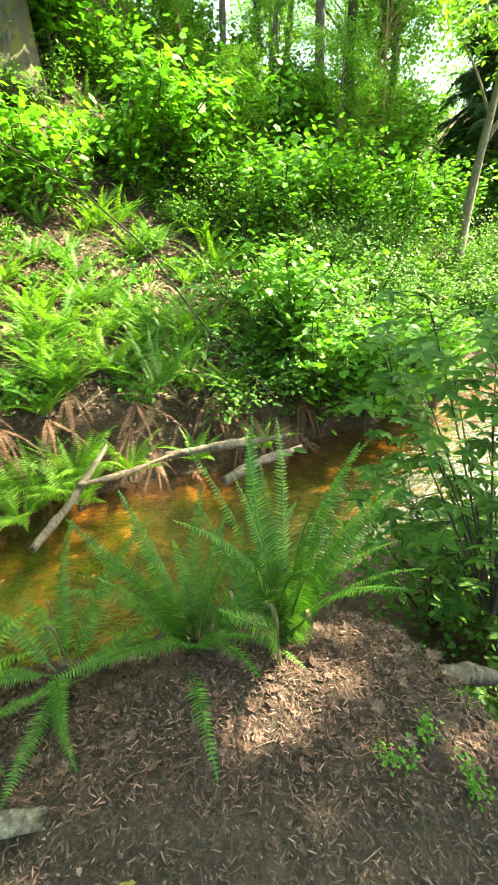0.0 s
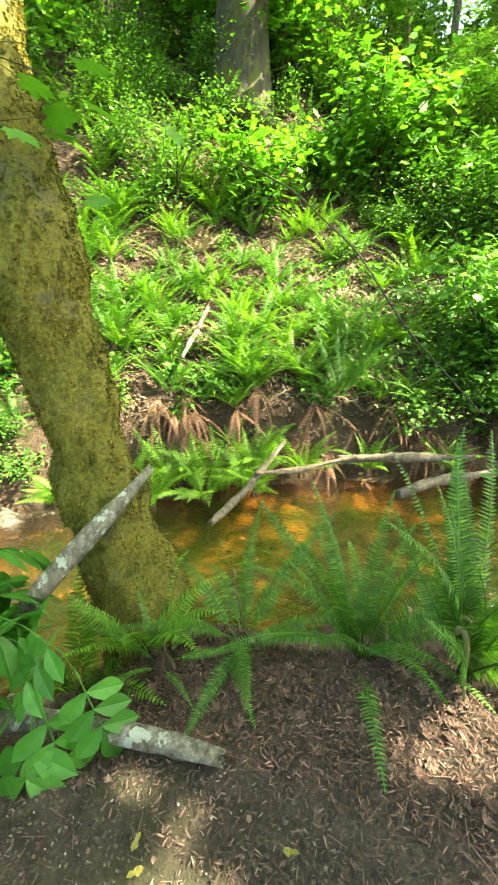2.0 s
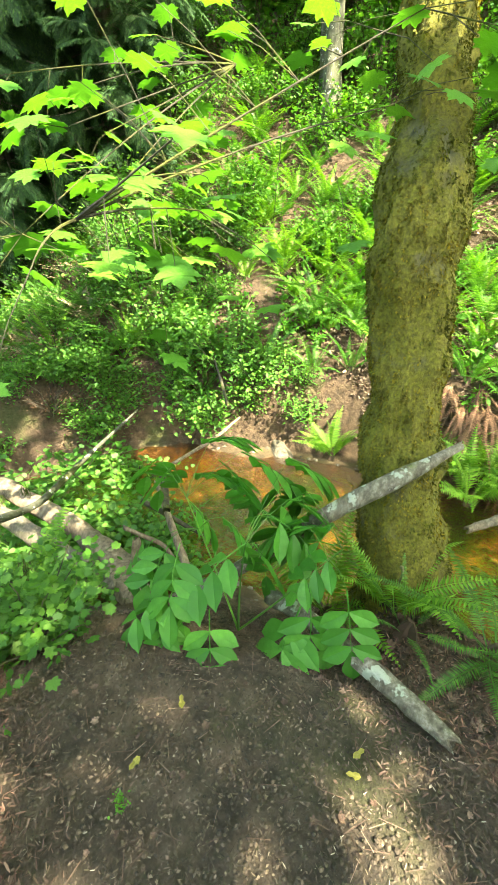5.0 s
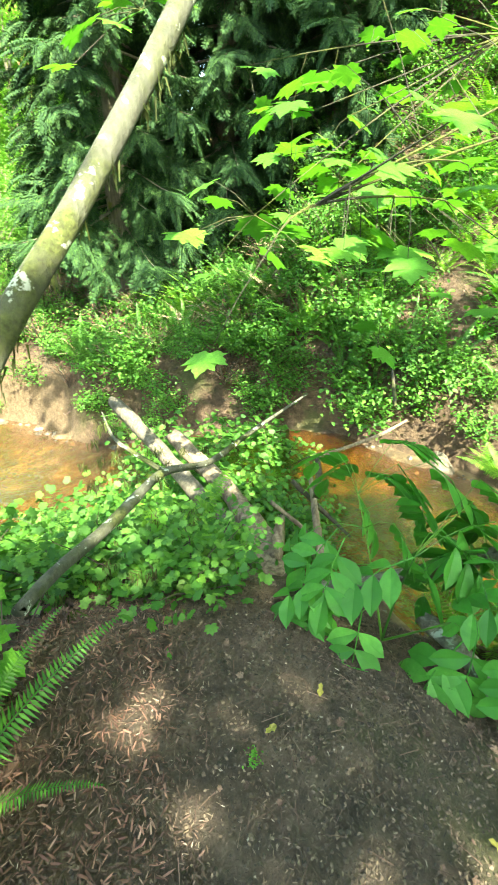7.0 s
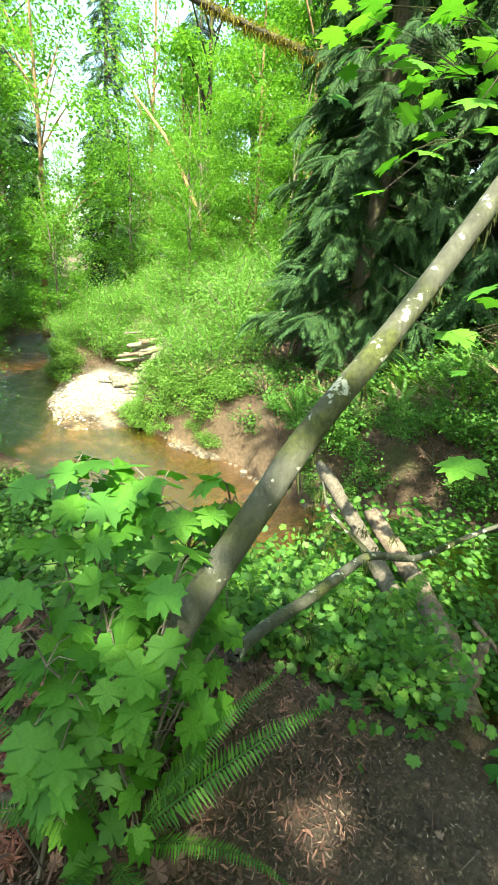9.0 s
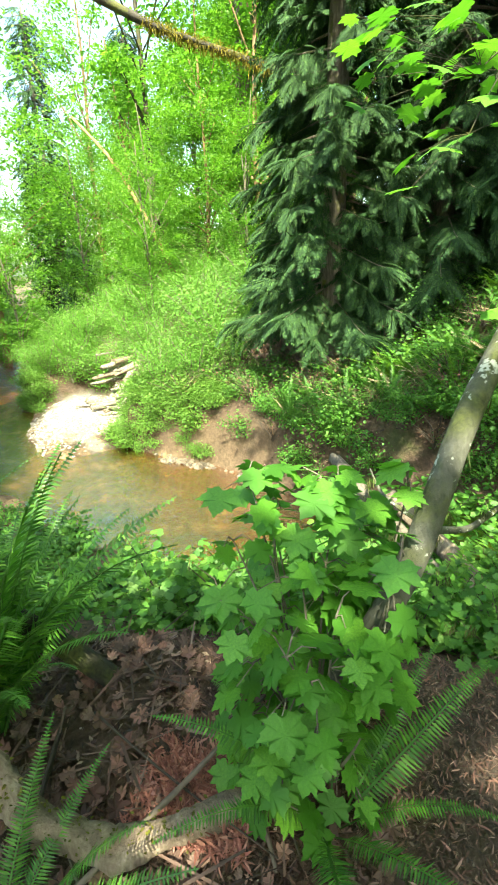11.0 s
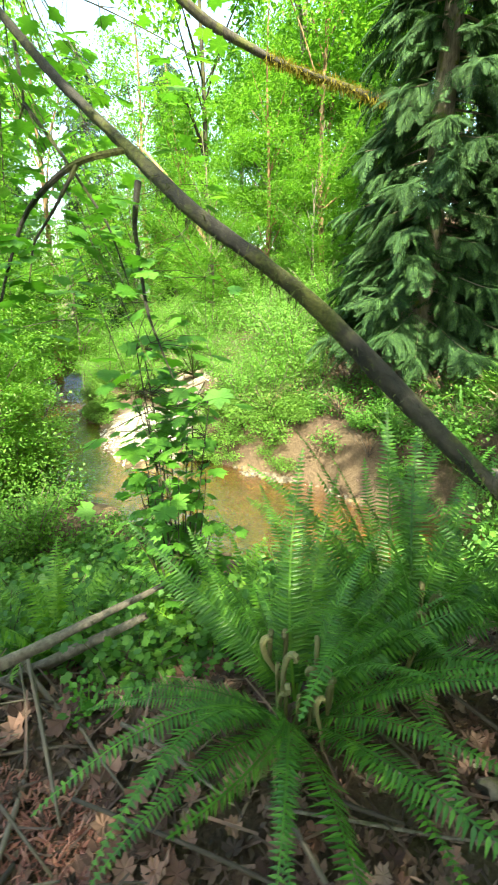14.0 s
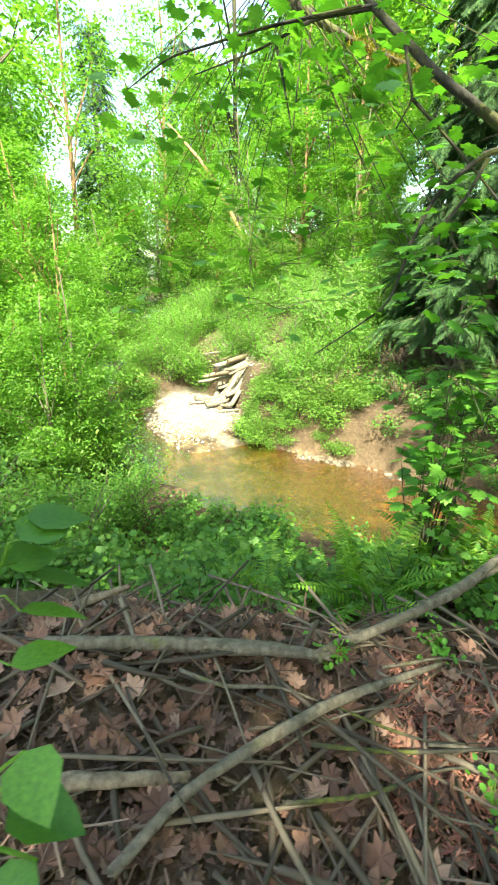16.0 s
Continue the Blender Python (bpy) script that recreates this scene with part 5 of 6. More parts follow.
# ---- undergrowth ----
LOW = [shrub_master(300 + k, 11, 0.66, 0.66, 640, BROAD, 0.064, off=0.15) for k in range(3)]
BRAMBLE = [shrub_master(360 + k, 10, 0.7, 0.75, 430, LOBED, 0.075, off=0.15) for k in range(2)]
LOW_PLAIN = [(a.copy(), b.copy()) for a, b in LOW]
MIDS = [shrub_master(310 + k, 12, 0.9, 1.3, 1300, BROAD, 0.062, off=0.22) for k in range(3)]
TALL = [shrub_master(320 + k, 11, 1.2, 2.4, 1150, LOBED, 0.115, droop=0.12, off=0.26) for k in range(3)]
SUNNY = [shrub_master(330 + k, 14, 1.15, 1.9, 3600, DIAMOND, 0.072, first=0.12, off=0.26) for k in range(3)]
SPRIG = [shrub_master(340 + k, 6, 0.2, 0.2, 60, BROAD, 0.05, off=0.05) for k in range(2)]


def strew(name, masters, spots, mats, label, group, seed, lo=0.75, hi=1.25):
    g = np.random.default_rng(seed)
    for k, (sx, sy) in enumerate(spots):
        s = g.uniform(lo, hi)
        at = pose(sx, sy, land(sx, sy) - 0.02, g.normal(0, 6), g.normal(0, 6), g.uniform(0, 360)) @ Matrix.Scale(s, 4)
        plant(name, masters[k % len(masters)], at, mats, label, "shrub", group)


def pick(seed, n, x0, x1, y0, y1, side, e0, e1, keep=None):
    """Random places in a rectangle of the plan, between two distances from the water."""
    g = np.random.default_rng(seed)
    got, tries = [], 0
    while len(got) < n and tries < 40 * n:
        tries += 1
        px, py = g.uniform(x0, x1), g.uniform(y0, y1)
        e, w, s = stream_at(np.array([px]), np.array([py]))
        if s[0] * side > 0 and e0 < e[0] < e1 and (keep is None or keep(px, py)):
            got.append((px, py))
    return got


def off_walk(px, py):
    if -2.5 < px < -1.2 and -1.4 < py < 0.2:
        return False
    if -5.2 < px < -1.9 and abs((py - 0.3) - 0.6 * (px + 2.6)) < 0.75:
        return False
    return not (-1.75 < px < 3 and -0.95 < py < 1.35) and not (-0.8 < px < 4 and -7 < py < 0)


def off_clay(px, py):
    return off_bar(px, py) and not (-10.0 < px < -8.9 and -4.8 < py < -3.5)


def off_bar(px, py):
    return ((px + 12.2) * 0.83 + (py + 10.2) * 0.55) ** 2 / 10.5 + (-(px + 12.2) * 0.55 + (py + 10.2) * 0.83) ** 2 / 2.9 > 1.0


def sunny_gap(px, py):
    """Few shrubs on the fern slope, under the cedars and on the sunlit bank."""
    chance = (math.sin(px * 12.99 + py * 78.23) * 43758.55) % 1.0
    if -5.4 < px < -0.4 and 4.4 < py < 9.5 or -13 < px < -6.4 and -3.5 < py < 1.8:
        return chance < 0.2 and (px + 2.6) ** 2 + (py - 5.4) ** 2 > 1.4
    if -6.8 < px < -3.4 and 1.0 < py <= 4.4:
        return chance < 0.3
    if -9 < px <= -5.4 and 1.5 < py < 7.5:
        return chance < 0.45
    return True


strew("undergrowth", LOW, pick(401, 150, -10, 6, -3, 12, -1, 0.12, 8, sunny_gap), (BARK_DARK, BRUSH), "low leafy undergrowth on the far slope", "slope undergrowth", 1)
strew("undergrowth", MIDS, pick(402, 190, -14, 10, -1, 20, -1, 1.8, 16, sunny_gap), (BARK_DARK, BRUSH), "waist-high green shrub on the far slope", "slope shrubs", 2)
strew("vine_maple", TALL, pick(403, 90, -13, 11, 2, 24, -1, 3.0, 20, sunny_gap), (BARK_DARK, MAPLE), "tall thin-stemmed vine maple on the far slope", "slope vine maples", 3)
strew("vine_maple", TALL, [(1.1, 6.3), (1.9, 6.6), (2.6, 7.2), (0.5, 6.9), (3.4, 7.4)], (BARK_DARK, MAPLE), "sunlit vine maple leaning over the stream", "stream vine maples", 4, 0.75, 0.95)
strew("undergrowth", BRAMBLE, pick(404, 46, -6.5, -1.3, -6.5, 1.2, 1, 0.1, 6, off_walk), (BARK_DARK, BRUSH), "leafy bramble on the slope down to the stream", "near slope brambles", 5, 0.45, 0.8)
strew("undergrowth", LOW, pick(405, 46, -9.5, -4.5, -4, 2.8, -1, 0.15, 2.6, sunny_gap), (BARK_DARK, BRUSH), "leafy bramble hanging over the log jam", "log jam brambles", 6, 0.7, 1.05)
strew("undergrowth", BRAMBLE, [(-4.3, 0.0), (-4.9, 0.7), (-5.2, -0.3), (-4.7, -1.1), (-3.7, -1.0), (-5.6, 0.3), (-4.0, 0.5), (-3.3, -1.3), (-5.9, -0.8), (-4.5, -0.5)], (BARK_DARK, BRUSH), "leafy bramble growing through the log jam", "log jam brambles", 12, 0.75, 1.1)
strew("undergrowth", BRAMBLE, pick(410, 24, -3.6, -1.55, -2.2, -0.15, 1, 0.2, 6), (BARK_DARK, BRUSH), "low leafy bramble under the mossy branch", "near slope brambles", 13, 0.36, 0.55)
strew("undergrowth", BRAMBLE, pick(411, 90, -7.5, 0.0, -11, -5.2, 1, 0.02, 5, lambda px, py: px < -1.2), (BARK_DARK, BRUSH), "leafy bramble on the lower stream bank", "lower bank brambles", 14, 0.5, 0.9)
strew("undergrowth", LOW, pick(415, 52, -9.5, -3.5, -4.5, 3.8, -1, 0.03, 0.9, lambda px, py: not (-10.0 < px < -8.7 and py < -3.4) and not (-6.8 < px < -3.2 and py > 1.4 and int(-px * 20) % 3)), (BARK_DARK, BRUSH), "leafy plants hanging over the stream bank", "log jam brambles", 18, 0.45, 0.8)
strew("undergrowth", LOW_PLAIN, pick(416, 120, -12.5, -8.4, -9.0, -4.6, -1, 0.03, 1.3, off_clay), (BARK_DARK, BRUSH_LOW), "sunlit leafy plants at the foot of the cut bank", "cut bank plants", 19, 0.5, 0.95)
strew("undergrowth", LOW, [(1.0, 1.35), (1.25, 1.15), (0.95, 1.65), (1.35, 1.6), (1.6, 1.25), (1.2, 1.9)], (BARK_DARK, BRUSH), "shady leafy plants below the path's edge", "path edge plants", 20, 0.5, 0.75)
strew("undergrowth", LOW_PLAIN, pick(417, 40, -16, -8.8, -14, -7.5, -1, 0.02, 0.9, off_bar), (BARK_DARK, BRUSH_LOW), "sunlit leafy plants round the gravel bar", "gravel bar plants", 21, 0.5, 0.9)
strew("undergrowth", BRAMBLE, [(-3.5, 0.6), (-3.8, 0.8), (-3.2, 0.6), (-4.6, -0.3), (-4.0, -0.6)], (BARK_DARK, BRUSH), "bramble with lobed leaves growing through the log jam", "log jam brambles", 22, 0.55, 0.75)
strew("bank_seedling", SPRIG, pick(412, 110, -8.5, 3.5, 0.5, 8.5, -1, 0.12, 3.2), (FERN_BRIGHT, MAPLE), "small leafy seedling on the far bank", "bank seedlings", 15, 0.9, 1.9)
strew("undergrowth", BRAMBLE, [(-0.62, -3.75), (-0.72, -4.15), (-0.85, -3.55), (-0.95, -4.4), (-0.8, -4.75), (-1.1, -4.0), (-0.7, -5.2), (-1.05, -5.4), (-0.55, -4.45), (-0.9, -3.2), (-1.3, -4.7), (-1.5, -5.6), (-1.25, -3.4)], (BARK_DARK, BRUSH), "low leafy bramble at the edge of the stick pile", "stick pile brambles", 23, 0.34, 0.55)
strew("undergrowth", MIDS, [(1.9, 2.5), (2.3, 3.0), (2.0, 1.9), (2.6, 2.3), (1.5, 2.5)], (BARK_DARK, BRUSH), "dense shrub crowding the edge of the path", "path edge shrubs", 7, 0.7, 0.95)
strew("sunny_shrub", SUNNY, pick(406, 150, -32, -5.5, -28, -8.5, 1, 0.5, 14), (BARK, BRUSH_YELLOW), "sunlit willow shrub on the open stream bank", "open bank shrubs", 8, 0.7, 1.5)
strew("sunny_shrub", SUNNY, pick(407, 190, -34, -9.6, -18, -3, -1, 0.45, 14, off_bar), (BARK, BRUSH_YELLOW), "sunlit shrub on the bank above the gravel bar", "gravel bar shrubs", 9, 0.6, 1.25)
strew("undergrowth", LOW, pick(408, 60, -16, -9.0, -6.5, 1.5, -1, 0.8, 5, sunny_gap), (BARK_DARK, BRUSH), "low plants on the cut bank", "cut bank plants", 10, 0.7, 1.1)
strew("sunny_shrub", SUNNY, pick(409, 22, -5, 1, -14, -8.2, 1, 1.0, 9), (BARK, BRUSH_YELLOW), "leafy shrub on the bank below the walk", "lower bank shrubs", 11, 0.6, 0.95)
for k, (sx, sy) in enumerate([(0.42, 0.72), (0.52, 0.80), (0.60, 0.66), (-0.86, -0.28), (0.42, -4.02), (0.50, -3.92), (0.36, -3.9), (-0.1, -4.1), (-0.3, -3.8), (0.02, -4.5)]):
    plant("seedling", SPRIG[k % 2], pose(sx, sy, land(sx, sy), 0, 0, k * 50) @ Matrix.Scale((0.3 if k < 3 else 0.16) if k < 4 else 0.5, 4), (FERN_BRIGHT, MAPLE), "small bright green seedling on the bare soil", "plant", "seedlings")

# ---- trees ----
BROADLEAF = [tree_master(500, 15, 0.20, (0.02, 0.01), 50, 60, (0, 0, 10.5), (3.2, 3.2, 4.2), 0.9, 0.24),
             tree_master(501, 17, 0.16, (-0.03, 0.02), 50, 60, (0, 0, 11.5), (2.8, 2.8, 4.8), 0.9, 0.24),
             tree_master(502, 13, 0.13, (0.05, -0.02), 45, 60, (0, 0, 8.0), (2.6, 2.6, 4.2), 0.85, 0.22)]
LEAFY = [tree_master(503, 11, 0.12, (0.03, 0.02), 120, 120, (0, 0, 5.8), (2.6, 2.6, 4.6), 0.85, 0.14), tree_master(504, 14, 0.14, (-0.06, 0.05), 130, 120, (0, 0, 7.5), (2.7, 2.7, 5.6), 0.9, 0.145)]
for k, (tx, ty, s, mt) in enumerate([(-6.7, 18, 1.0, 0), (-5.0, 20.5, 1.1, 1), (-2.0, 17, 0.8, 2), (-0.9, 18.5, 0.7, 1), (0.2, 18.7, 1.0, 0), (0.75, 18.9, 1.05, 1), (2.3, 18, 1.0, 2), (2.9, 16.6, 1.15, 1), (4.6, 17.5, 0.9, 0),
                                     (5.1, 11.3, 0.6, 1), (7.5, 16, 1.1, 0), (-9.5, 16, 1.1, 1), (-12, 12, 1.0, 0), (-11, 8.5, 0.95, 1), (1.5, 23, 1.2, 0), (-3.5, 24, 1.2, 1), (6, 23, 1.2, 0), (-8, 25, 1.2, 1), (10, 20, 1.2, 2)]):
    tree("slope_tree", BROADLEAF[k % 3], pose(tx, ty, land(tx, ty), 0, 0, k * 77) @ Matrix.Scale(s, 4), (BARK, BARK_DARK, BARK)[mt], CANOPY, "slim grey-barked broadleaf tree on the far slope", "slope trees")
big = tree_master(510, 13, 0.55, (0.05, 0.02), 80, 60, (0.5, 0, 9.0), (4.0, 4.0, 3.4), 1.0, 0.24)
tree("big_maple", big, pose(-4.7, 10.3, land(-4.7, 10.3), 0, 4, 0), BARK_DARK, CANOPY, "massive old dark-barked maple high on the slope")
pair = tree_master(511, 11, 0.17, (-0.02, 0.03), 60, 60, (0, 0, 7.5), (2.8, 2.8, 2.8), 0.9, 0.22)
tree("slope_tree", pair, pose(-8.0, 5.8, land(-8.0, 5.8)), BARK_ALDER, CANOPY, "twin mossy alder on the steep fern slope", "slope trees")
tree("slope_tree", pair, pose(-8.5, 6.0, land(-8.5, 6.0), 0, -3, 80), BARK_ALDER, CANOPY, "twin mossy alder on the steep fern slope", "slope trees")
for k, (tx, ty, s) in enumerate([(-22, -7, 1.2), (-19, -5.4, 1.0), (-26, -9, 1.3), (-24, -12, 1.2), (-30, -12, 1.4), (-20, -20, 1.3), (-14, -20, 1.1), (-28, -18, 1.4), (-34, -16, 1.5), (-11, -17.5, 0.9), (-36, -8, 1.5), (-30, -4, 1.4), (-16, -24, 1.3), (-8, -19, 1.0), (-40, -22, 1.7), (-24, -26, 1.5), (-3, -17, 1.0), (-46, -14, 1.8), (-18, -2.5, 1.0), (-23, -2, 1.2)]):
    tree("valley_tree", LEAFY[k % 2] if k % 3 else BROADLEAF[k % 2], pose(tx, ty, land(tx, ty), 0, 0, k * 61) @ Matrix.Scale(s, 4), BARK_SUNLIT if k in (0, 1, 3, 4) else BARK, CANOPY, "tall sunlit broadleaf tree along the stream valley", "valley trees")
for k in range(34):
    a = radians(20 + k * 10.3)
    r = 60 + 9 * (k % 3)
    tx, ty = -8 + r * math.cos(a), 0 + r * math.sin(a)
    tree("valley_tree", LEAFY[k % 2], pose(tx, ty, land(tx, ty) - 0.2, 0, 0, k * 47) @ Matrix.Scale(1.9, 4), BARK, CANOPY, "distant broadleaf tree closing the forest", "distant trees")
for k, (tx, ty, s) in enumerate([(-9.5, -13.5, 0.6), (-12, -17, 0.8), (-7, -14.5, 0.6), (-14, -19.5, 0.9), (-16.5, -15.8, 0.7), (-19, -22.5, 1.0), (-5.5, -13, 0.5), (-10.5, -20, 0.9), (-17, -9.5, 0.6), (-20, -8, 0.8), (-21, -11, 0.8), (-23.5, -6, 0.9), (-17, -5.5, 0.6), (-26, -14, 1.0), (-16.5, -3, 0.7), (-28, -9, 1.1), (-24, -17, 0.9)]):
    tree("valley_tree", LEAFY[k % 2], pose(tx, ty, land(tx, ty) - 0.1, 0, 0, k * 67) @ Matrix.Scale(s, 4), BARK, CANOPY, "leafy sunlit alder beside the stream", "stream alders")
for k, (tx, ty, s) in enumerate([(-3.0, 13.2, 0.42), (-1.6, 14.2, 0.45), (0.8, 14.8, 0.45), (-4.2, 14.6, 0.5), (2.4, 14.0, 0.4), (-7.0, 12.5, 0.45), (-0.4, 12.6, 0.32), (4.0, 15.2, 0.5)]):
    tree("slope_tree", LEAFY[k % 2], pose(tx, ty, land(tx, ty) - 0.1, 0, 0, k * 53) @ Matrix.Scale(s, 4), BARK, CANOPY, "leafy young tree high on the far slope", "slope saplings")
for k in range(13):
    g = np.random.default_rng(900 + k)
    tx, ty = g.uniform(-16, 14), g.uniform(17, 34)
    tree("slope_tree", LEAFY[k % 2], pose(tx, ty, land(tx, ty) - 0.2, 0, 0, k * 83) @ Matrix.Scale(g.uniform(0.6, 1.1), 4), BARK_DARK if k % 2 else BARK, CANOPY, "leafy young tree filling the far slope", "slope saplings")
# trees out of view on the sun's side, added to cast shade
for k, (tx, ty, s) in enumerate([(5.6, -3.6, 0.85), (6.4, -7.4, 0.9), (7.8, -1.6, 1.0), (4.8, -5.6, 0.75), (8.8, 6.8, 1.0), (9.5, -5.5, 1.05), (6.3, 4.3, 0.7)]):
    tree("unseen_shade_tree", BROADLEAF[k % 3], pose(tx, ty, land(tx, ty) - 0.1, 0, 0, k * 91) @ Matrix.Scale(s, 4), BARK, CANOPY, "unseen broadleaf tree added to shade the path", "path trees")
# one more out of view, set to darken the ferns and litter
for tx, ty, s in ((2.9, -1.9, 0.56),):
    tree("unseen_shade_tree", LEAFY[0], pose(tx, ty, land(tx, ty) - 0.1, 0, 0, 30) @ Matrix.Scale(s, 4), BARK, CANOPY, "unseen leafy young tree added to shade the path and ferns", "path trees")
# tree out of view whose crown is shaped to dapple the path
shade = tree_master(530, 11, 0.15, (0.0, 0.0), 10, 10, (0, 0, 6.5), (1.0, 1.0, 1.0), 0.5, 0.14)
shade_at = Vector((5.0, 0.7, land(5.0, 0.7) - 0.1))
gc = np.random.default_rng(531)
_, leaf_at = crown_points(gc, 60, 62, (-0.15, 0.2, 6.2), (2.2, 2.3, 1.5), 0.8)
toward = np.array(SUN_TO)
for ox, oy, wide in ((0.10, 0.95, 0.22), (0.16, 1.16, 0.13), (-0.47, 0.28, 0.11), (0.55, 0.74, 0.07)):
    # breaks in the crown, each cut to let a sun patch onto the path
    off = leaf_at + np.array(shade_at) - np.array([ox, oy, 0.02])
    off = off - (off @ toward)[:, None] * toward
    leaf_at = leaf_at[np.linalg.norm(off, axis=1) > wide * gc.uniform(0.75, 1.3, len(leaf_at)) + 0.07]
# thins the leaves whose shadow would fall on the sapling
fall = leaf_at + np.array(shade_at)
leaf_at = leaf_at[((fall - toward * (fall[:, 2:] / toward[2]))[:, 1] > -1.1) | (gc.random(len(fall)) < 0.5)]
shade = (shade[0], shade[1], mesh_of("tree_crown", *scatter(LOBED, leaf_at, gc.uniform(0.10, 0.2, len(leaf_at)), *loose(gc, len(leaf_at)))))
tree("unseen_shade_tree", shade, Matrix.Translation(shade_at), BARK, CANOPY, "unseen broadleaf tree added to throw broken shade on the path", "path trees")
# another tree out of view, its crown placed between sun and mossy trunk
over = tree_master(532, 10, 0.12, (0.0, 0.0), 8, 10, (0, 0, 6.5), (1.0, 1.0, 1.0), 0.5, 0.14)
_, leaf_at = crown_points(gc, 40, 55, (-0.4, -0.1, 8.2), (0.85, 1.1, 0.8), 0.5)
over = (over[0], over[1], mesh_of("tree_crown", *scatter(LOBED, leaf_at, gc.uniform(0.10, 0.2, len(leaf_at)), *loose(gc, len(leaf_at)))))
tree("unseen_shade_tree", over, pose(3.3, 2.6, land(3.3, 2.6) - 0.1), BARK, CANOPY, "unseen slim broadleaf tree added to shade the mossy trunk", "path trees")
for k, (tx, ty, s) in enumerate([(-6.5, -10.5, 0.46), (-7.6, -11.6, 0.5), (-5.4, -10.4, 0.42), (-8.8, -12.6, 0.6), (-6.2, -12.6, 0.62)]):
    tree("valley_tree", LEAFY[k % 2], pose(tx, ty, land(tx, ty) - 0.1, 0, 0, k * 59) @ Matrix.Scale(s, 4), BARK, CANOPY, "dense leafy young alder on the stream bank", "stream alders")
limb("leaning_snag", [(-20.05, -9.77, 1.13), (-20.64, -11.17, 3.45), (-21.24, -12.87, 6.0), (-21.42, -14.77, 7.8)], [0.11, 0.10, 0.08, 0.05], BARK_SUNLIT, "tall sunlit leaning trunk far down the valley", "tree", n=16, seed=61)
cedar = cedar_master(520, 15, 0.33, 200, 1.2, 2.35)
tree("cedar", cedar, pose(-11.1, -1.9, land(-11.1, -1.9), 0, -2, 0), BARK, CEDAR, "dark western cedar with drooping flat sprays on the bank")
tree("cedar", cedar, pose(-11.6, 0.5, land(-11.6, 0.5), 0, 0, 250) @ Matrix.Scale(0.95, 4), BARK, CEDAR, "dark cedar crowded against its neighbour on the bank")
tree("cedar", cedar, pose(-13.0, 2.4, land(-13.0, 2.4), 0, 0, 120) @ Matrix.Scale(1.1, 4), BARK, CEDAR, "dark cedar standing behind another on the slope")
tree("cedar", cedar, pose(-10.6, 2.6, land(-10.6, 2.6), 0, 0, 200) @ Matrix.Scale(0.8, 4), BARK, CEDAR, "smaller dark cedar on the steep slope")
tree("cedar", cedar, pose(7.6, 16.0, land(7.6, 16.0), 0, 0, 40) @ Matrix.Scale(0.75, 4), BARK, CEDAR, "shady conifer among the trees on the far slope")
for k, (tx, ty) in enumerate([(-40, -30), (-48, -25), (-52, -6), (-34, -36)]):
    tree("cedar", cedar, pose(tx, ty, land(tx, ty), 0, 0, k * 70) @ Matrix.Scale(1.7, 4), BARK, CEDAR, "far conifer rising above the valley trees", "far conifers")

DRY = [shrub_master(350 + k, 26, 0.9, 1.0, 160, OVAL, 0.06, off=0.1) for k in range(2)]
strew("dry_brush", DRY, pick(413, 26, -15, -9.2, -6.2, 0.0, -1, 0.5, 4.0), (STICK, DRY_FERN), "tangle of dry brown brush on the cut bank", "dry brush", 16, 0.7, 1.1)
strew("dry_brush", DRY, pick(414, 16, -9, -4.8, -3.0, 3.2, -1, 0.3, 3.0), (STICK, DRY_FERN), "tangle of dry twigs hanging on the stream bank", "dry brush", 17, 0.5, 0.8)

# ---- the gravel bar ----
def pebble_bed(name, seed, n, centre, spread, lo, hi, label, wet=True):
    g = np.random.default_rng(seed)
    base = np.array([(1, 0, 0), (0.3, 0.9, 0), (-0.8, 0.6, 0), (-0.8, -0.6, 0), (0.3, -0.9, 0), (0, 0, 0.55)])
    tris = np.array([(0, 1, 5), (1, 2, 5), (2, 3, 5), (3, 4, 5), (4, 0, 5)])
    p = np.column_stack([g.normal(centre[0], spread[0], n), g.normal(centre[1], spread[1], n)])
    if wet:
        p = p[stream_at(p[:, 0], p[:, 1])[0] < 0.0]
        n = len(p)
    z = height(p[:, 0], p[:, 1]) - 0.005
    v, f = scatter((base, tris), np.column_stack([p, z]), g.uniform(lo, hi, n), g.uniform(0, 6.28, n), g.normal(0, 0.15, n), g.normal(0, 0.15, n))
    tagged(part(name, mesh_of(name, v, f), WET_PEBBLE if wet else PEBBLE), label, "gravel", kind="stuff")


WET_PEBBLE = dead_mat("wet_pebble", [(0.0, (0.05, 0.04, 0.03)), (0.5, (0.12, 0.095, 0.07)), (1.0, (0.21, 0.17, 0.13))], rough=0.45)
PEBBLE = dead_mat("river_pebble", [(0.0, (0.12, 0.10, 0.08)), (0.5, (0.27, 0.24, 0.20)), (1.0, (0.5, 0.47, 0.42))])
pebble_bed("bar_gravel", 801, 4500, (-12.0, -10.1), (1.3, 0.8), 0.015, 0.07, "pale pebbles of the sunlit gravel bar", False)
pebble_bed("stream_gravel", 802, 1500, (-7.8, -5.5), (1.0, 1.6), 0.02, 0.09, "pebbles on the shallow stream bed")
pebble_bed("stream_gravel", 804, 1400, (-9.2, -5.3), (0.7, 0.9), 0.03, 0.11, "wet pebbles in the shallows below the cut bank")
pebble_bed("stream_gravel", 803, 900, (-3.4, 2.2), (1.3, 0.9), 0.015, 0.06, "pebbles on the sandy bed of the pool")
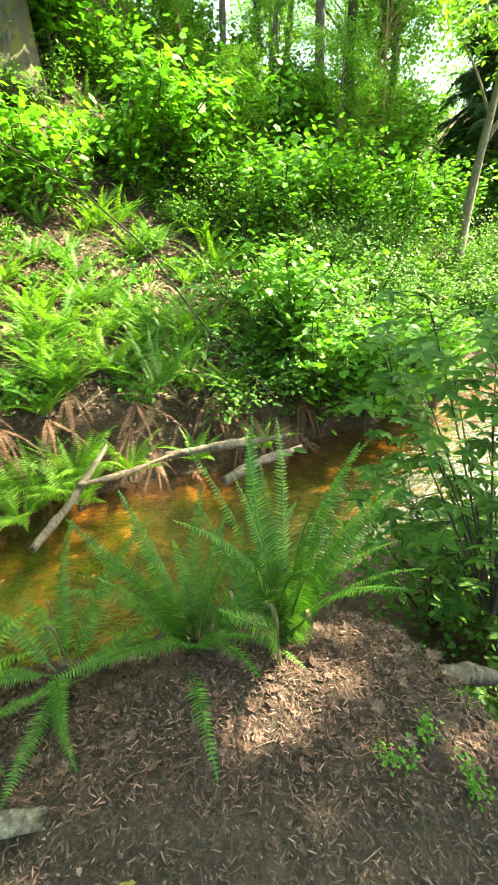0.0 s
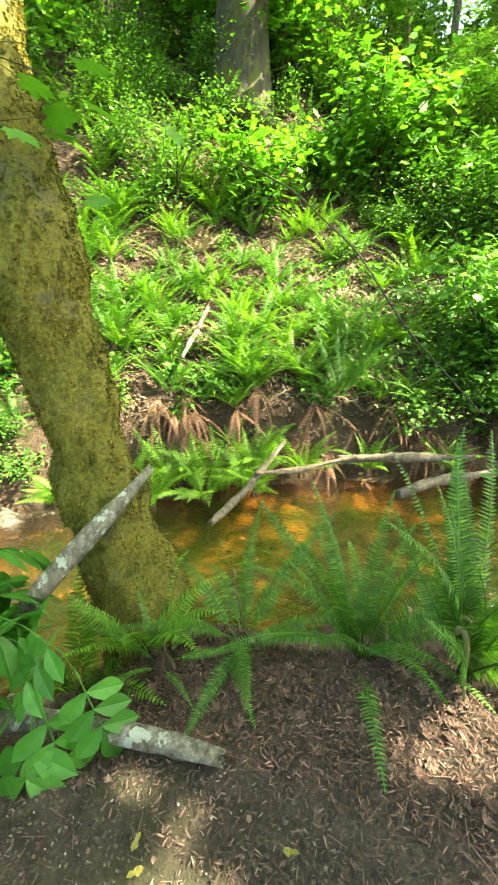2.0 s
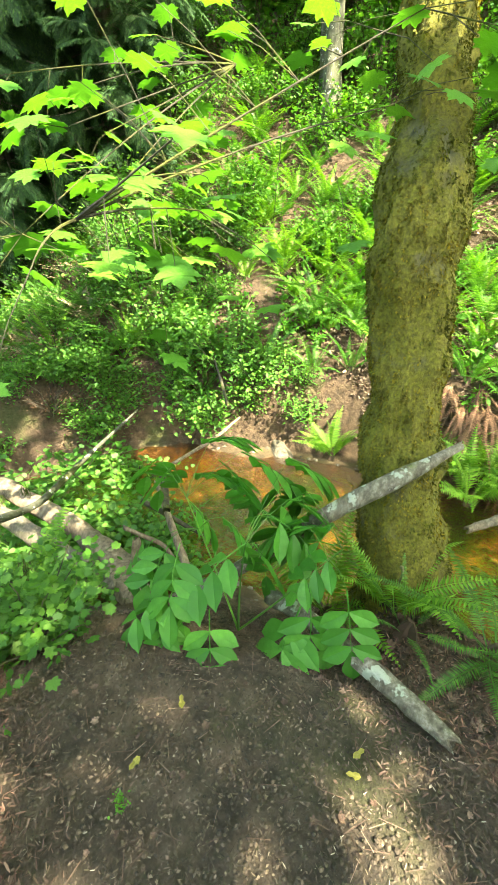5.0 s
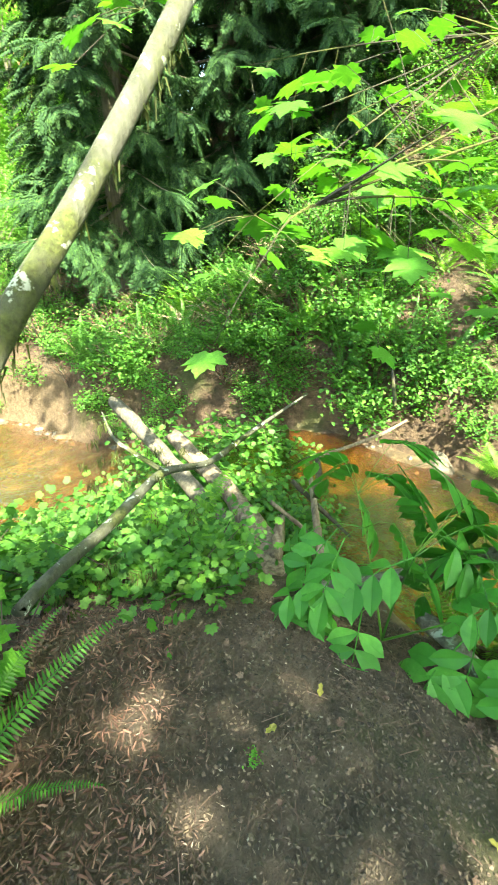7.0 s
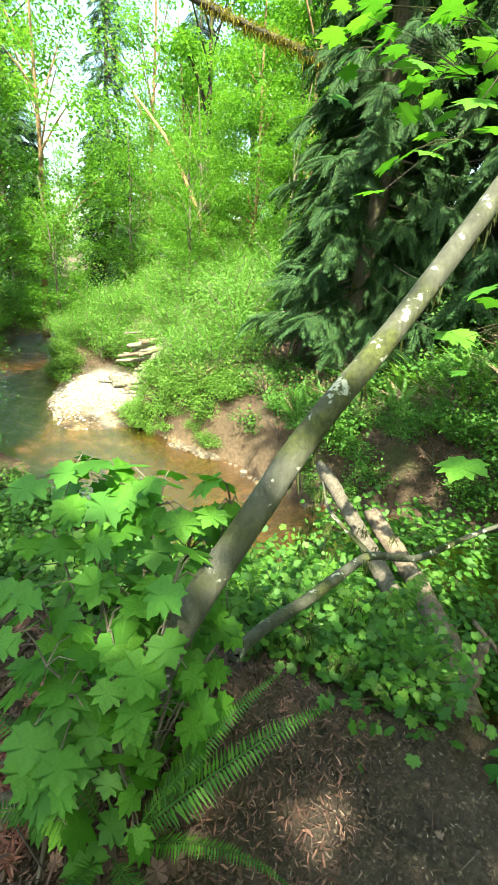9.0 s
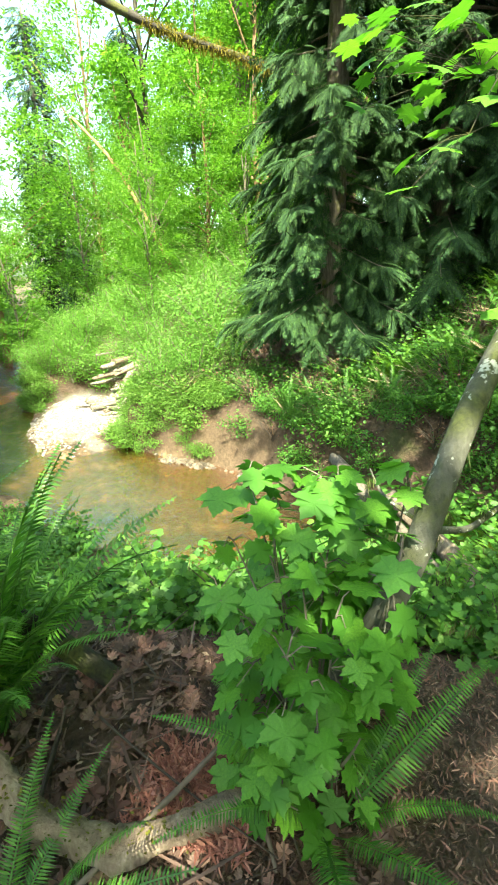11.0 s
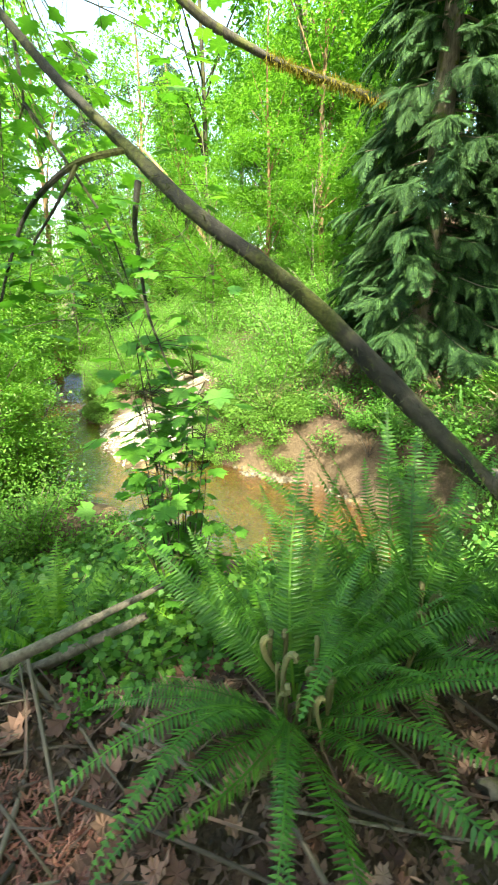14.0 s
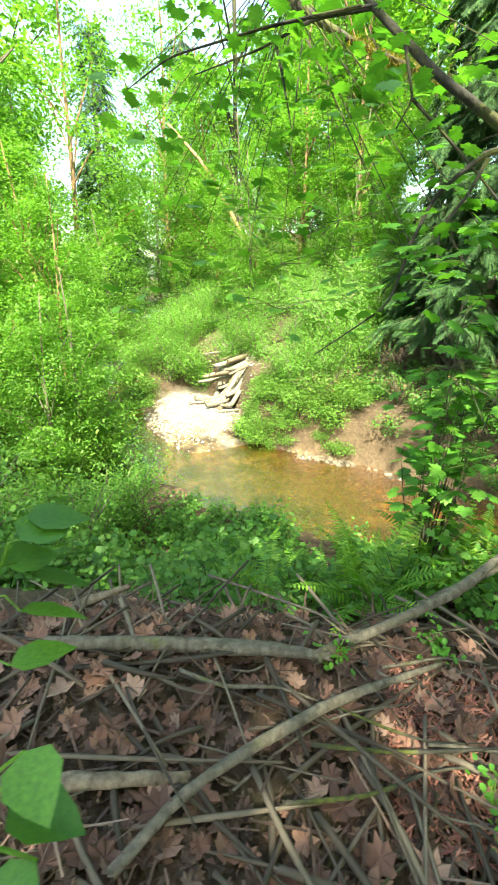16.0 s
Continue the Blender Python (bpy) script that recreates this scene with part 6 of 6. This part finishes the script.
tagged(part("stone", mesh_of("stone", *tube([(0, 0, -0.1), (0, 0, 0.0), (0.01, 0, 0.08), (0.02, 0, 0.13)], [0.11, 0.14, 0.11, 0.04], 14, 0.16, resample=12), smooth=True), WOOD_DULL, at=pose(-4.55, 2.75, -1.49, 20, 10, 0) @ Matrix.Diagonal((1.5, 1, 0.7, 1))), "pale rounded stone at the pool's far edge", "stone")
for k in range(26):
    g = np.random.default_rng(600 + k)
    bx, by = -13.6 + g.normal(0, 0.7), -9.2 + g.normal(0, 0.35)
    a, ln, r = radians(-32 + g.normal(0, 20)), g.uniform(1.0, 2.6), g.uniform(0.05, 0.12)
    tips = [(bx + q * math.cos(a) * ln / 2, by + q * math.sin(a) * ln / 2) for q in (-1, 0, 1)]
    lift = r + 0.14 * g.uniform(0, 1) * math.exp(-((bx + 13.6) ** 2 + (by + 9.2) ** 2))
    limb("drift_log", [(px, py, max(land(px, py), land(bx, by) - 0.1) + lift + g.normal(0, 0.03)) for px, py in tips], [r, r, r * 0.6], WOOD_GREY if k % 3 else WOOD_BROWN, "bleached driftwood log piled on the gravel bar", n=10, seed=k, group="drift logs")

# ---- litter on the ground ----
def litter_places(seed, n, x0, x1, y0, y1, side=0):
    g = np.random.default_rng(seed)
    p = np.stack([g.uniform(x0, x1, n), g.uniform(y0, y1, n)], 1)
    e, w, s = stream_at(p[:, 0], p[:, 1])
    return g, p[(e > 0.15) & (s * side >= 0)]


def strew_litter(name, seed, n, box, shape, lo, hi, mat, label, lift=0.008, flat=0.3):
    g, p = litter_places(seed, n, *box)
    z = height(p[:, 0], p[:, 1]) + lift
    m = len(p)
    v, f = scatter(shape, np.column_stack([p, z]), g.uniform(lo, hi, m), g.uniform(0, 6.28, m), g.normal(0.05, flat, m), g.normal(0, flat, m))
    return tagged(part(name, mesh_of(name, v, f), mat), label, "leaf litter", kind="stuff")


LOBED_CURL = leaf_shape([(0, 0.05, 0.05), (0.2, -0.05, 0.12), (0.42, 0.05, 0.22), (0.32, 0.22, 0.06), (0.5, 0.46, 0.20), (0.36, 0.5, 0.05), (0.33, 0.74, 0.16), (0.14, 0.69, 0.03), (0, 1, 0.12)])
strew_litter("dead_leaves", 701, 1500, (-2.2, 2.2, 0.7, 1.9), LOBED_CURL, 0.015, 0.05, LITTER, "dry brown maple leaves and bark scattered along the path's edge")
strew_litter("bark_shreds", 711, 30000, (-2.2, 2.2, 0.35, 1.9), STRIP, 0.005, 0.028, LITTER, "shredded brown bark and dry leaf pieces on the path's edge", 0.012, 0.35)
strew_litter("bark_shreds", 712, 34000, (-2.0, 2.0, -1.3, 0.6), STRIP, 0.003, 0.017, CHIPS, "fine shreds of bark on the trodden soil", 0.006, 0.3)
strew_litter("bark_shreds", 713, 16000, (-1.6, 1.6, -6.2, -0.9), STRIP, 0.008, 0.04, LITTER, "shredded brown bark among the fallen leaves", 0.02, 0.45)
strew_litter("bark_shreds", 715, 14000, (-1.5, 0.3, -1.6, -0.4), STRIP, 0.004, 0.024, LITTER, "brown shredded litter where the soil is less trodden", 0.012, 0.4)
strew_litter("path_leaves", 702, 450, (-1.8, 2.2, -1.2, 0.7), LOBED_CURL, 0.01, 0.028, LITTER, "a few brown leaves scattered on the trodden soil")
strew_litter("litter_crumbs", 703, 26000, (-2.0, 2.4, -1.4, 1.5), DIAMOND, 0.004, 0.014, CHIPS, "crumbs of bark and twig strewn over the path", 0.004)
strew_litter("dead_leaves", 704, 8000, (-1.6, 1.8, -6.2, -0.9), LOBED_CURL, 0.02, 0.07, LITTER, "deep litter of brown maple leaves beside the walk", 0.015, 0.5)
strew_litter("litter_crumbs", 705, 7000, (-1.8, 1.8, -6.2, -0.9), DIAMOND, 0.01, 0.035, CHIPS, "crumbs of bark among the brown leaves", 0.01, 0.5)
strew_litter("slope_leaves", 706, 30000, (-13.5, 4.5, -4.0, 10.5, -1), CRUMPLE, 0.04, 0.1, LITTER, "brown dead leaves lying on the far slope", 0.015, 0.45)
strew_litter("slope_leaves", 719, 20000, (-6.5, 0.8, 3.6, 9.5, -1), CRUMPLE, 0.04, 0.1, LITTER_PALE, "pale dry leaves on the sunlit slope", 0.02, 0.45)
strew_litter("large_leaves", 716, 900, (-0.7, 1.3, -6.0, -3.1), LOBED_CURL, 0.045, 0.11, LITTER_RED, "large dry reddish-brown maple leaves under the sticks", 0.025, 0.35)
strew_litter("large_leaves", 717, 420, (-1.3, 0.4, -3.1, -1.0), LOBED_CURL, 0.035, 0.075, LITTER_RED, "large dry brown maple leaves under the ferns", 0.02, 0.4)
strew_litter("path_edge_litter", 718, 15000, (-1.5, 0.9, 0.6, 1.5), STRIP, 0.006, 0.026, LITTER_RED, "pinkish-brown dry leaf shreds along the path's edge", 0.012, 0.35)
strew_litter("bark_shreds", 720, 9000, (-1.5, 0.3, -1.7, -0.5), STRIP, 0.008, 0.034, LITTER_RED, "reddish shreds of bark and leaves by the sapling", 0.014, 0.4)
strew_litter("rotten_wood", 707, 3600, (-0.86, -0.60, -1.62, -1.28), STRIP, 0.01, 0.045, ROT, "red crumbled rotten wood on the litter", 0.03, 0.7)
strew_litter("rotten_wood", 708, 6500, (-0.05, 0.55, -4.3, -3.45), STRIP, 0.01, 0.05, ROT, "red crumbled rotten wood beside the stick pile", 0.02, 0.6)
strew_litter("dry_needles", 709, 4500, (-2.0, 2.2, -1.4, 1.6), NEEDLE, 0.02, 0.07, LITTER, "dry needles and thin twigs scattered over the path", 0.01, 0.12)
strew_litter("dry_needles", 710, 3000, (-1.4, 1.5, -6.0, -1.0), NEEDLE, 0.06, 0.25, LITTER, "dry stalks lying among the leaves", 0.02, 0.25)
CRUMB = (np.array([(1, 0, 0), (0.3, 0.9, 0), (-0.8, 0.6, 0), (-0.8, -0.6, 0), (0.3, -0.9, 0), (0, 0, 0.7)]), np.array([(0, 1, 5), (1, 2, 5), (2, 3, 5), (3, 4, 5), (4, 0, 5)]))
strew_litter("soil_crumbs", 714, 26000, (-1.9, 2.2, -1.4, 1.3), CRUMB, 0.002, 0.009, SOIL_CRUMB, "crumbs of dark soil on the path", 0.0, 0.2)
FALLEN = mesh_of("fallen_leaf", *CRUMPLE)
for k, (sx, sy) in enumerate([(-0.646, 0.314), (-1.0, -0.05), (-0.60, 0.30), (-0.93, -0.2), (-0.3, 0.45), (0.1, 0.35)]):
    tagged(part("fallen_leaf", FALLEN, YELLOW_LEAF, at=pose(sx, sy, land(sx, sy) + 0.02, 8, -6, k * 70) @ Matrix.Scale(0.042, 4)), "small fallen yellow-green leaf on the dark soil", "leaf", "fallen leaves")

# ---- the stick pile ----
for pts, r, mt, lab in [([(0.31, -5.54, 0.1), (0.19, -5.1, 0.1), (0.11, -4.72, 0.1), (0.09, -4.51, 0.1)], 0.027, WOOD_DULL, "thick grey dead branch lying across the stick pile"), ([(0.1, -4.55, 0.1), (-0.35, -4.33, -0.13), (-0.48, -4.04, -0.0), (-0.66, -3.76, 0.11)], 0.024, WOOD_DULL, "forked grey branch rising out of the stick pile"),
                        ([(0.82, -4.95, 0.06), (0.63, -4.84, 0.1), (0.46, -4.66, 0.13), (0.26, -4.46, 0.12), (0.01, -4.12, 0.1)], 0.016, WOOD_DULL, "long curved grey stick on the litter"), ([(-0.38, -5.15, -0.04), (-0.26, -4.59, -0.03), (-0.1, -4.15, -0.04)], 0.007, WOOD_DULL, "thin straight pale stick leaning on the branch"),
                        ([(0.74, -5.36, 0.06), (0.67, -5.13, 0.07), (0.58, -4.86, 0.06)], 0.024, WOOD_BROWN, "brown stick lying across the litter"), ([(0.01, -5.92, -0.21), (-0.13, -5.72, -0.14), (-0.25, -5.55, -0.1)], 0.026, WOOD_BROWN, "brown branch end lying in the ferns"),
                        ([(-0.02, -4.45, 0.08), (-0.12, -4.29, 0.12), (-0.3, -4.02, 0.2), (-0.7, -3.69, 0.25)], 0.020, WOOD_DULL, "grey forked stick beside the fern"), ([(0.7, -5.02, -0.3), (0.49, -5.13, -0.13), (0.22, -5.29, -0.05)], 0.012, WOOD_BROWN, "thin upright dead stem in the litter"),
                        ([(-0.36, -2.5, 0.05), (-0.41, -2.38, 0.05), (-0.47, -2.25, 0.06)], 0.03, WOOD_DULL, "pair of straight grey sticks under the fern"), ([(-0.31, -2.38, 0.05), (-0.46, -2.17, 0.05), (-0.56, -1.96, 0.06)], 0.024, WOOD_DULL, "pair of straight grey sticks under the fern")]:
    limb("dead_stick", pts, [r] * (len(pts) - 1) + [r * 0.6], mt, lab, "stick", n=22, seed=int(r * 3000), rough=0.1)
gs = np.random.default_rng(77)
for k in range(165):
    sx, sy = gs.uniform(-0.35, 1.0), gs.uniform(-6.0, -3.55)
    if k > 140:
        sx, sy = gs.uniform(-0.9, 0.3), gs.uniform(-3.5, -1.2)
    a, ln, r = gs.normal(0.7, 0.9), gs.uniform(0.2, 0.9), gs.uniform(0.003, 0.011)
    z = land(sx, sy) + 0.02 + gs.uniform(0, 0.05)
    d = np.array([math.sin(a), math.cos(a)]) * ln / 2
    limb("dead_stick", [(sx - d[0], sy - d[1], z), (sx + gs.normal(0, 0.02), sy + gs.normal(0, 0.02), z + gs.uniform(0, 0.02)), (sx + d[0], sy + d[1], z + gs.normal(0.0, 0.02))], [r, r, r * 0.5], STICK, "small dead stick in the tangle on the ground", "stick", seg=6, n=8, seed=k, group="small sticks")
